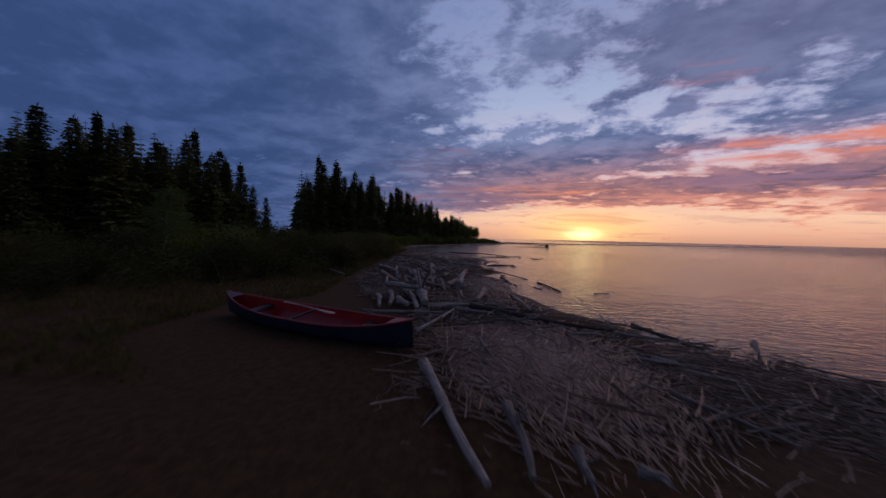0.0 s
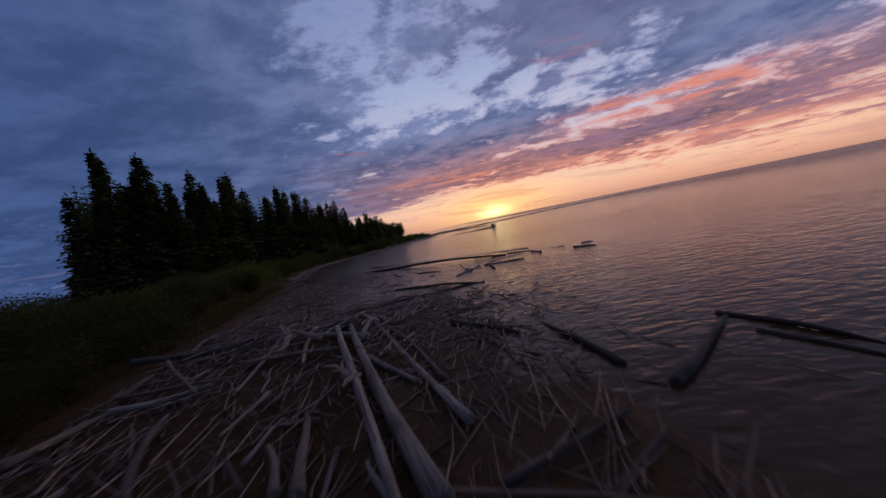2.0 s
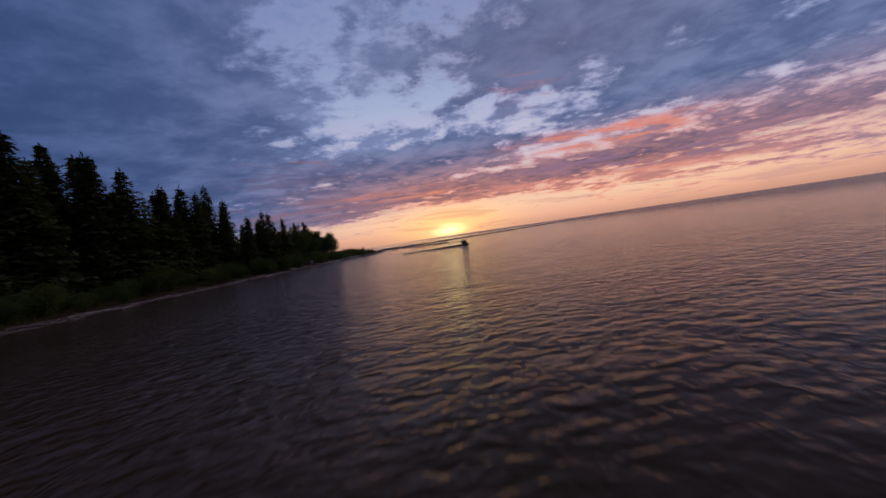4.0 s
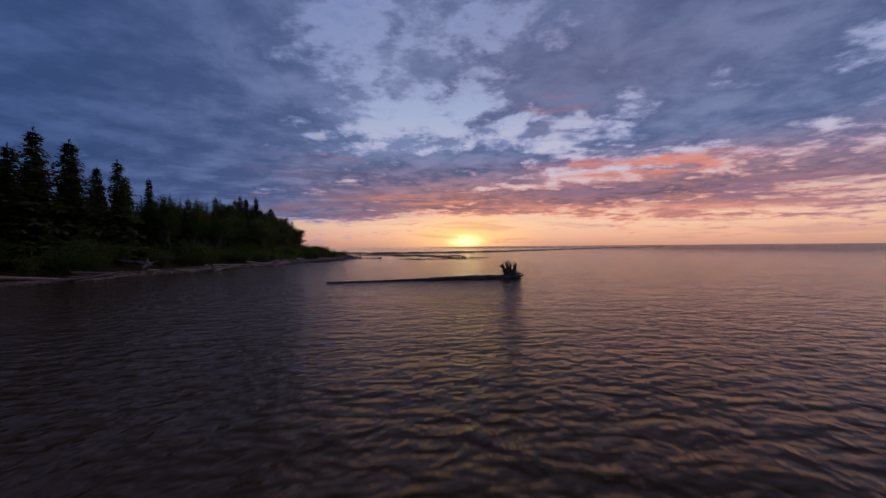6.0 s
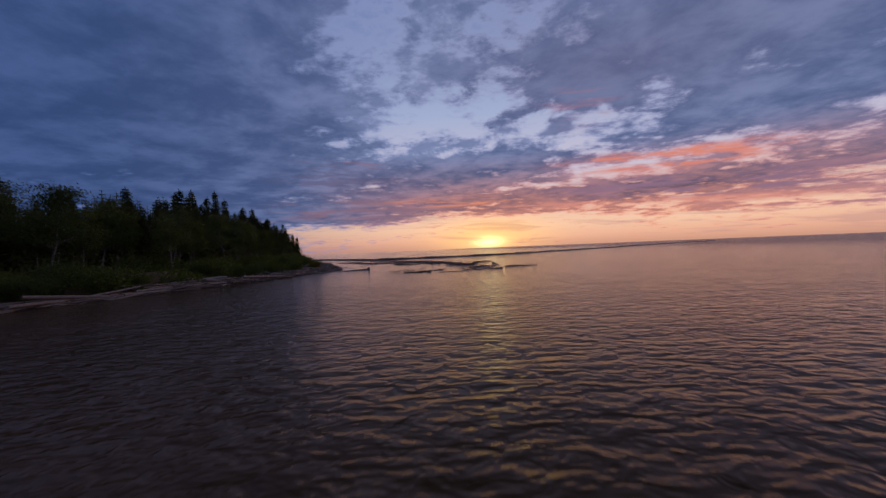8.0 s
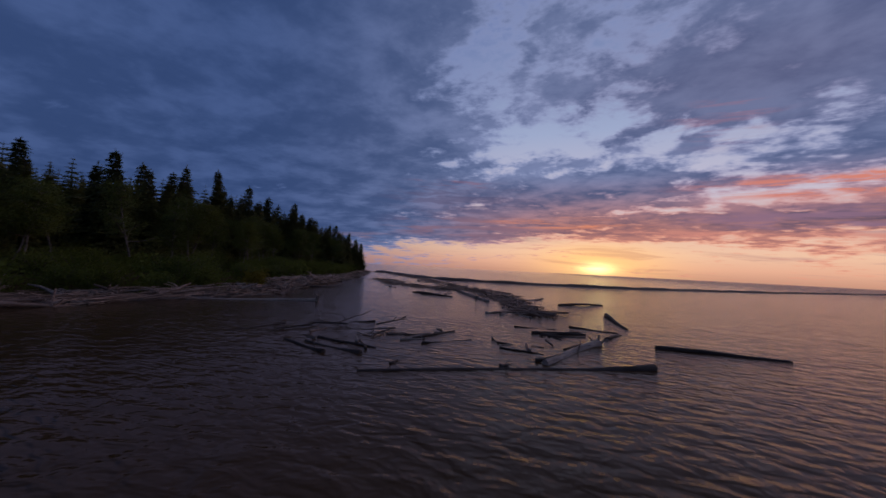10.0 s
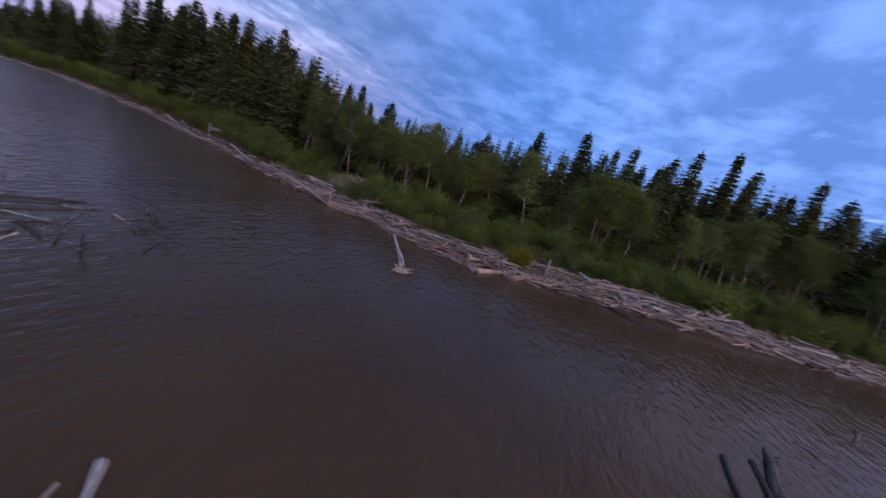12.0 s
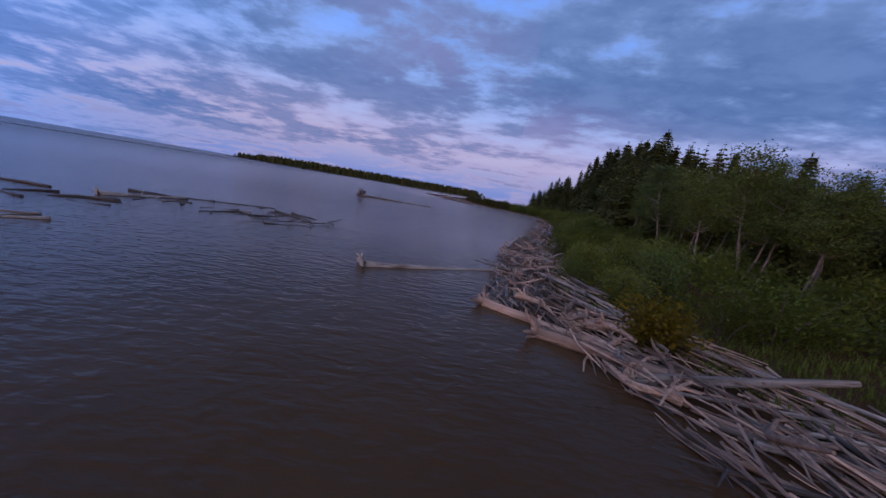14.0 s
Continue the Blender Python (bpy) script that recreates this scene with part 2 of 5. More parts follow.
def leaf_material(name, dark, light):
    mat, n, p = material(name)
    rnd = n.add("ShaderNodeObjectInfo").outputs["Random"]
    isl = n.add("ShaderNodeNewGeometry").outputs["Random Per Island"]
    at = n.add("ShaderNodeTexCoord").outputs["Object"]
    clump = n.noise(at, 0.9, 3.0, 0.5)
    f = n.math("ADD", n.math("MULTIPLY", isl, 0.5), n.math("MULTIPLY", clump, 0.5))
    col = n.mix(n.remap(f, 0.2, 0.8, smooth=False), dark, light)
    col = n.mix(1.0, col, n.ramp(rnd, [(0.0, (0.65, 0.72, 0.7)), (1.0, (1.25, 1.15, 1.0))]), "MULTIPLY")
    n.link(col, p.inputs["Base Color"])
    p.inputs["Roughness"].default_value = 0.7
    p.inputs["Specular IOR Level"].default_value = 0.25
    thin = n.add("ShaderNodeBsdfTranslucent")
    n.link(col, thin.inputs[0])
    both = n.add("ShaderNodeMixShader", _Fac=0.35)
    n.link(p.outputs[0], both.inputs[1])
    n.link(thin.outputs[0], both.inputs[2])
    out = [node for node in n.tree.nodes if node.type == "OUTPUT_MATERIAL"][0]
    n.link(both.outputs[0], out.inputs[0])
    return mat


M_SPRUCE = leaf_material("spruce_needles", (0.085, 0.100, 0.036), (0.20, 0.21, 0.070))
M_POPLAR = leaf_material("poplar_leaves", (0.078, 0.105, 0.02), (0.17, 0.205, 0.048))
M_WILLOW = leaf_material("willow_leaves", (0.078, 0.112, 0.016), (0.175, 0.212, 0.040))
# the willow's leaf colour taken darker, to paint in the first beach's dimness
M_DIM_LEAF = leaf_material("dimmed_leaves", (0.040, 0.046, 0.010), (0.115, 0.105, 0.024))
M_GRASS = leaf_material("dry_and_green_grass", (0.062, 0.060, 0.011), (0.185, 0.142, 0.038))
M_BARK = plain("grey_brown_bark", (0.11, 0.085, 0.065), 0.9, 0.4, 5.0, relief=0.8)
M_PALE = plain("pale_poplar_bark", (0.20, 0.16, 0.125), 0.85, 0.35, 3.0, relief=0.5)


def water_material():
    mat, n, p = material("silty_sea_water")
    at = n.add("ShaderNodeTexCoord").outputs["Object"]
    sep = n.add("ShaderNodeSeparateXYZ")
    n.link(at, sep.inputs[0])
    # crests run across the wind, which blows from the open sea
    u = n.math("SUBTRACT", n.math("MULTIPLY", sep.outputs[0], 0.98), n.math("MULTIPLY", sep.outputs[1], 0.21))
    v = n.math("ADD", n.math("MULTIPLY", sep.outputs[1], 0.98), n.math("MULTIPLY", sep.outputs[0], 0.21))
    stretched = n.vec(n.math("MULTIPLY", u, 0.55), v, 0.0)
    swell = n.noise(stretched, 1.0, 2.0, 0.5, 0.3)
    chop = n.noise(stretched, 4.4, 2.0, 0.5, 0.5)
    crest = n.math("SUBTRACT", 1.0, n.math("ABSOLUTE", n.math("SUBTRACT", n.math("MULTIPLY", n.noise(stretched, 1.7, 2.0, 0.55, 0.6), 2.0), 1.0)))
    ripple = n.noise(stretched, 9.0, 2.0, 0.5, 0.2)
    long = n.noise(stretched, 0.45, 2.0, 0.5, 0.4)
    h = n.math("ADD", n.math("ADD", n.math("ADD", n.math("MULTIPLY", swell, 0.30), n.math("MULTIPLY", long, n.remap(n.math("SUBTRACT", sep.outputs[0], n.math("MULTIPLY", sep.outputs[1], 0.22)), 6, 45, 0.3, 0.9))), n.math("ADD", n.math("MULTIPLY", chop, 0.42), n.math("MULTIPLY", crest, 0.14))), n.math("MULTIPLY", ripple, 0.10))
    # the bay behind the raft lies sheltered
    bay = n.math("MULTIPLY", n.remap(sep.outputs[1], 112, 130), n.remap(sep.outputs[0], 52, 26))
    lee = n.math("SUBTRACT", 1.0, n.math("MULTIPLY", bay, 0.64))
    lee = n.math("MULTIPLY", lee, n.remap(n.noise(at, 0.02, 2.0, 0.5), 0.35, 0.6, 0.7, 1.0))
    jam = n.math("MULTIPLY", n.remap(sep.outputs[1], 60, 46), n.remap(sep.outputs[0], 26, 13))
    lee = n.math("MULTIPLY", lee, n.math("SUBTRACT", 1.0, n.math("MULTIPLY", jam, 0.60)))
    cloudy = n.noise(at, 0.12, 4.0, 0.6, 0.5)
    n.link(n.mix(n.remap(cloudy, 0.35, 0.65), (0.064, 0.038, 0.018), (0.086, 0.053, 0.026)), p.inputs["Base Color"])
    n.link(n.remap(n.math("SUBTRACT", sep.outputs[0], n.math("MULTIPLY", sep.outputs[1], 0.22)), 15, 140, 0.12, 0.26), p.inputs["Roughness"])
    p.inputs["IOR"].default_value = 1.33
    p.inputs["Specular IOR Level"].default_value = 0.17
    fine = n.math("MULTIPLY", n.noise(n.vec(n.math("MULTIPLY", u, 0.22), v, 0.0), 5.0, 2.0, 0.5, 0.6), n.math("MULTIPLY", n.math("POWER", lee, 0.75), 0.10))
    bump(n, p, n.math("ADD", n.math("MULTIPLY", h, lee), fine), 1.0, 0.22)
    return mat


M_WATER = water_material()


def ground_material():
    mat, n, p = material("beach_and_forest_floor")
    at = n.add("ShaderNodeTexCoord").outputs["Object"]
    sep = n.add("ShaderNodeSeparateXYZ")
    n.link(at, sep.inputs[0])
    patch = n.noise(at, 0.25, 5.0, 0.6)
    grit = n.noise(at, 9.0, 6.0, 0.7)
    pebble = n.noise(at, 40.0, 3.0, 0.6)
    mud = n.mix(n.remap(grit, 0.3, 0.7), (0.055, 0.030, 0.013), (0.105, 0.060, 0.028))
    turf = n.mix(n.remap(grit, 0.3, 0.7), (0.036, 0.034, 0.008), (0.080, 0.064, 0.017))
    level = n.math("ADD", sep.outputs[2], n.math("MULTIPLY", n.math("SUBTRACT", patch, 0.5), 0.7))
    col = n.mix(n.remap(level, 0.35, 0.6), mud, turf)
    ox = n.math("SUBTRACT", sep.outputs[0], 12.0)
    oy = n.math("SUBTRACT", sep.outputs[1], 129.0)
    off = n.math("SQRT", n.math("ADD", n.math("MULTIPLY", ox, ox), n.math("MULTIPLY", oy, oy)))
    earth = n.mix(n.remap(grit, 0.3, 0.7), (0.17, 0.105, 0.062), (0.32, 0.22, 0.145))
    col = n.mix(n.remap(n.math("ADD", off, n.math("MULTIPLY", patch, 2.0)), 4.2, 2.6), col, earth)
    n.link(col, p.inputs["Base Color"])
    n.link(n.remap(sep.outputs[2], -0.05, 0.12, 0.4, 0.95), p.inputs["Roughness"])
    p.inputs["Specular IOR Level"].default_value = 0.12
    bump(n, p, n.math("ADD", grit, n.math("MULTIPLY", pebble, 0.4)), 0.6, 0.05)
    return mat


M_GROUND = ground_material()

# ------------------------------------------------------------------ mesh helpers


def mesh(name, verts, faces, mat, smooth=True):
    me = bpy.data.meshes.new(name)
    me.from_pydata([tuple(v) for v in verts], [], [tuple(f) for f in faces])
    me.materials.append(mat)
    if smooth:
        me.polygons.foreach_set("use_smooth", [True] * len(me.polygons))
    me.update()
    return me


def thing(name, label, category, group="", kind=""):
    return tagged(new(name), label, category, group, kind)


def part(name, me, parent, label=""):
    ob = new(name, me)
    ob.parent = parent
    return tagged(ob, label)


class Shape:
    """Gathers vertices and faces."""

    def __init__(self):
        self.v, self.f = [], []

    def tube(self, points, radii, sides=8, rough=0.0, rng=random, cap=True):
        points = [Vector(p) for p in points]
        base = len(self.v)
        up = Vector((0.13, 0.21, 1.0)).normalized()
        for k, (p, r) in enumerate(zip(points, radii)):
            d = (points[min(k + 1, len(points) - 1)] - points[max(k - 1, 0)]).normalized()
            if abs(d.dot(up)) > 0.95:
                up = Vector((1.0, 0.1, 0.0)).normalized()
            e1 = d.cross(up).normalized()
            e2 = d.cross(e1)
            for s in range(sides):
                t = 2 * math.pi * s / sides
                q = r * (1 + rng.uniform(-rough, rough))
                self.v.append(p + q * (math.cos(t) * e1 + math.sin(t) * e2))
        for k in range(len(points) - 1):
            for s in range(sides):
                i, j = base + k * sides + s, base + k * sides + (s + 1) % sides
                self.f.append((i, j, j + sides, i + sides))
        if cap:
            last = base + (len(points) - 1) * sides
            for first, step in ((base, 1), (last, -1)):
                b = len(self.v)
                self.v += [self.v[first + s].copy() for s in range(sides)]
                self.f.append(tuple(b + s for s in range(sides))[::step])
        return self

    def leaf(self, p, d, side, length, width):
        b = len(self.v)
        self.v += [p - side * width * 0.35, p + d * length * 0.55 + side * width, p + d * length, p + d * length * 0.5 - side * width]
        self.f.append((b, b + 1, b + 2, b + 3))

    def mesh(self, name, mat, smooth=True):
        return mesh(name, self.v, self.f, mat, smooth)


# ------------------------------------------------------------------ the lie of the land
SHORE = [(-4000, -3600), (-400, -420), (-200, -160), (-90, -30), (-30, 4), (0, 5.2), (12, 4.2), (18, 3.4), (30, 2.8), (38, 0.5), (46, -3), (60, -6.5), (75, -7), (86, -3), (96, 1.5), (104, 5),
         (111, 9), (117, 12), (122, 15), (128, 18.5), (132, 20.6), (136, 22.4), (139, 23.5), (141, 22.8), (146, 22.5), (152, 21.9), (160, 20.8), (175, 18), (199, 12.5), (216, 7.5), (230, -1), (244, -14), (300, -90), (400, -270), (4000, -3900)]
TREES = [(-30, -40), (20, -36), (42, -30), (56, -28.5), (70, -22), (85, -16), (96, -10), (105, -5), (112, -0.5), (118, 2.5), (124, 4.5), (128, 6.5), (136, 9.5), (146, 11), (158, 9.5), (175, 7.5), (199, 7), (207, 7.5), (214, 4.5), (222, -3), (235, -14)]


CLEARING = (12.0, 129.0)      # a bare brown bank between the bushes


def shore_x(y):
    return float(np.interp(y, [p[0] for p in SHORE], [p[1] for p in SHORE]))


def trees_x(y):
    return float(np.interp(y, [p[0] for p in TREES], [p[1] for p in TREES]))


def ground_z(x, y):
    d = shore_x(y) - x
    if d < 0:
        h = max(-1.2, d * 0.09)
    else:
        h = 0.07 * d if d < 7 else 0.49 + (d - 7) * 0.03
        h = min(h * float(np.interp(y, [40, 60], [0.5, 1.0])), 1.6)      # the first beach lies lower
    near = math.exp(-((d - 4) / 14.0) ** 2)
    h += 0.7 * math.exp(-((x - CLEARING[0]) ** 2 + (y - CLEARING[1]) ** 2) / 5.0)
    return h + (0.10 * noise.noise((x * 0.35, y * 0.35, 0)) + 0.22 * noise.noise((x * 0.09, y * 0.09, 3))) * (0.35 + 0.65 * near) - 0.03


def spread(lo, hi, step, far, grow=1.35):
    values = list(np.arange(lo, hi + step / 2, step))
    s, v = step, values[-1]
    while v < far:
        s *= grow
        v += s
        values.append(v)
    s, v, before = step, values[0], []
    while v > -far:
        s *= grow
        v -= s
        before.append(v)
    return before[::-1] + values


def build_ground():
    xs, ys = spread(-45, 45, 1.0, 4200), spread(-20, 240, 1.25, 4200)
    verts = [(x, y, ground_z(x, y)) for y in ys for x in xs]
    w = len(xs)
    faces = [(j * w + i, j * w + i + 1, (j + 1) * w + i + 1, (j + 1) * w + i) for j in range(len(ys) - 1) for i in range(w - 1)]
    tagged(new("ground", mesh("ground", verts, faces, M_GROUND)), "dark muddy beach and mossy forest floor", "ground", kind="structure")
    big = 4200
    tagged(new("water", mesh("water", [(-big, -big, 0), (big, -big, 0), (big, big, 0), (-big, big, 0)], [(0, 1, 2, 3)], M_WATER)),
           "brown rippled sea water reflecting the dusk sky", "water", kind="structure")


build_ground()

# ------------------------------------------------------------------ trees


def spruce_meshes(seed, height):
    rng = random.Random(seed)
    trunk = Shape().tube([(rng.uniform(-.06, .06) * k, rng.uniform(-.06, .06) * k, height * k / 6) for k in range(7)],
                         [0.17 * (1 - k / 6.3) + 0.012 for k in range(7)], 7, 0.1, rng)
    crown = Shape()
    z = height * rng.uniform(0.06, 0.12)
    spread_r = height * rng.uniform(0.15, 0.26)
    lobe, blunt = rng.uniform(0, 6.28), rng.uniform(0.55, 0.95)
    gap = rng.uniform(0.3, 0.8)
    while z < height * 0.995:
        t = z / height
        reach = spread_r * (1 - t) ** blunt * (0.95 + 0.14 * math.sin(z * 1.7 + lobe)) * rng.uniform(0.7, 1.15) * (0.6 if abs(t - gap) < 0.04 else 1.0) + 0.06
        count = max(7, int(11 + 7 * (1 - t)))
        turn = rng.uniform(0, 6.28)
        for k in range(count):
            if rng.random() < 0.10:
                continue
            ang = turn + 6.283 * k / count + rng.uniform(-.25, .25)
            r = reach * rng.uniform(0.45, 1.25) * (1 + 0.22 * math.cos(ang - lobe))
            zb = z + rng.gauss(0, 0.014 * height) * (1 - t)
            out = Vector((math.cos(ang), math.sin(ang), 0))
            steps = max(3, int(r / 0.28))
            for s in range(steps):
                u = (s + 0.7) / steps
                p = out * (r * u) + Vector((0, 0, zb - 0.30 * r * u + 0.16 * r * u * u))
                for sgn in (-1, 1):
                    side = Vector((-out.y, out.x, 0)) * sgn
                    d = (out * 0.7 + side * rng.uniform(0.4, 1.0) + Vector((0, 0, rng.uniform(-0.75, 0.1)))).normalized()
                    crown.leaf(p, d, d.cross(Vector((rng.uniform(-.3, .3), rng.uniform(-.3, .3), 1))).normalized(), rng.uniform(0.42, 0.80) * (1.15 - 0.62 * t), rng.uniform(0.15, 0.27) * (1.15 - 0.60 * t))
        z += height * 0.021 * rng.uniform(0.8, 1.3)
    for k in range(5):
        crown.leaf(Vector((0, 0, height * (0.97 + 0.006 * k))), Vector((rng.uniform(-.4, .4), rng.uniform(-.4, .4), 1)).normalized(), Vector((math.cos(k), math.sin(k), 0)), 0.45, 0.05)
    return trunk.mesh("trunk", M_BARK), crown.mesh("crown", M_SPRUCE, False)


def poplar_meshes(seed, height):
    rng = random.Random(seed)
    trunk, crown = Shape(), Shape()
    lean = Vector((rng.uniform(-.2, .2), rng.uniform(-.2, .2), 1))
    pts = [lean * (height * k / 7) + Vector((rng.uniform(-.05, .05), rng.uniform(-.05, .05), 0)) * min(k, 2) for k in range(8)]
    trunk.tube(pts, [0.10 * (1 - k / 7.4) + 0.01 for k in range(8)], 7, 0.1, rng)
    for b in range(30):
        u = rng.uniform(0.36, 0.98)
        k = min(int(u * 7), 6)
        start = pts[k].lerp(pts[k + 1], u * 7 - k)
        ang = rng.uniform(0, 6.28)
        reach = height * rng.uniform(0.09, 0.20) * (1.25 - u) * 1.5
        end = start + Vector((math.cos(ang) * reach, math.sin(ang) * reach, reach * rng.uniform(0.2, 0.9)))
        bend = start.lerp(end, 0.5) + Vector((0, 0, -0.08 * reach))
        trunk.tube([start, bend, end], [0.045, 0.03, 0.01], 5, 0, rng, False)
        for c in range(5):
            hub = start.lerp(end, rng.uniform(0.4, 1.1)) + Vector([rng.gauss(0, 0.30) for _ in range(3)])
            for _ in range(42):
                p = hub + Vector((rng.gauss(0, 0.46), rng.gauss(0, 0.46), rng.gauss(0, 0.16)))
                d = Vector([rng.gauss(0, 1) for _ in range(3)]).normalized()
                crown.leaf(p, d, d.orthogonal().normalized(), rng.uniform(0.09, 0.19), rng.uniform(0.03, 0.06))
    return trunk.mesh("trunk", M_PALE), crown.mesh("crown", M_POPLAR, False)


def bush_meshes(seed, height, leaves):
    rng = random.Random(seed)
    stems, crown = Shape(), Shape()
    for b in range(16):
        ang, reach = rng.uniform(0, 6.28), rng.uniform(0.1, 0.75) * height
        top = Vector((math.cos(ang) * reach, math.sin(ang) * reach, height * rng.uniform(0.55, 1.0)))
        mid = top * 0.5 + Vector((0, 0, 0.12 * height))
        stems.tube([Vector((math.cos(ang), math.sin(ang), 0)) * 0.12, mid, top], [0.03, 0.02, 0.006], 5, 0, rng, False)
        for c in range(190):
            u = rng.uniform(0.15, 1.05)
            p = Vector((0, 0, 0)).lerp(mid, min(1, u * 2)) if u < 0.5 else mid.lerp(top, (u - 0.5) * 2)
            p = p + Vector([rng.gauss(0, 0.17 * height ** 0.7) for _ in range(3)])
            p.z = max(0.02, p.z)
            d = Vector((rng.gauss(0, 1), rng.gauss(0, 1), rng.gauss(0.5, 0.7))).normalized()
            crown.leaf(p, d, d.orthogonal().normalized(), rng.uniform(0.07, 0.15), rng.uniform(0.024, 0.048))
    return stems.mesh("stem", M_BARK), crown.mesh("foliage", leaves, False)


def plant_kind(name, meshes, parts, label, category, group):
    ob = thing(name, label, category, group)
    for nm, me in zip(parts, meshes):
        part(nm, me, ob)
    return ob


def plant(models, x, y, size, rng):
    m = Matrix.Translation((x, y, ground_z(x, y) - 0.05)) @ Matrix.Rotation(rng.uniform(0, 6.28), 4, "Z") @ Matrix.Rotation(rng.gauss(0, 0.025), 4, "X")
    model = rng.choice(models)
    ob = copy_thing(model, m)
    ob.scale = (size * rng.uniform(0.9, 1.15), size * rng.uniform(0.9, 1.15), size)
    return ob


def light_bush(sh, x, y, z, height, rng, leaf=1.0):
    for _ in range(int(150 * height / leaf ** 1.5)):
        a, u = rng.uniform(0, 6.28), rng.random() ** 0.5
        p = Vector((x + math.cos(a) * u * height * 0.75, y + math.sin(a) * u * height * 0.75, z + height * rng.uniform(0.1, 1.0) * (1 - 0.45 * u)))
        d = Vector((rng.gauss(0, 1), rng.gauss(0, 1), rng.gauss(0.5, 0.7))).normalized()
        sh.leaf(p, d, d.orthogonal().normalized(), leaf * rng.uniform(0.13, 0.26), leaf * rng.uniform(0.05, 0.09))


def light_spruce(sh, x, y, z, height, rng):
    """A spruce of few, large sprays for the depth of the wood."""
    levels = 22
    for k in range(levels):
        t = (k + 0.5) / levels
        reach = height * 0.21 * (1 - t) ** 0.8 + 0.12
        count = 7 if t > 0.7 else 9
        turn = rng.uniform(0, 6.28)
        for j in range(count):
            a = turn + 6.283 * j / count + rng.uniform(-.3, .3)
            out = Vector((math.cos(a), math.sin(a), 0))
            p = Vector((x, y, z + height * (0.06 + 0.93 * t)))
            d = (out + Vector((0, 0, rng.uniform(-0.55, -0.1)))).normalized()
            sh.leaf(p + out * 0.1 * reach, d, Vector((-out.y, out.x, rng.uniform(-.5, .5))), reach * rng.uniform(0.75, 1.2), reach * rng.uniform(0.24, 0.42))
    for a in (0.3, 1.9):
        sh.leaf(Vector((x, y, z)), Vector((0, 0, 1)), Vector((math.cos(a), math.sin(a), 0)), height * 1.01, 0.16)


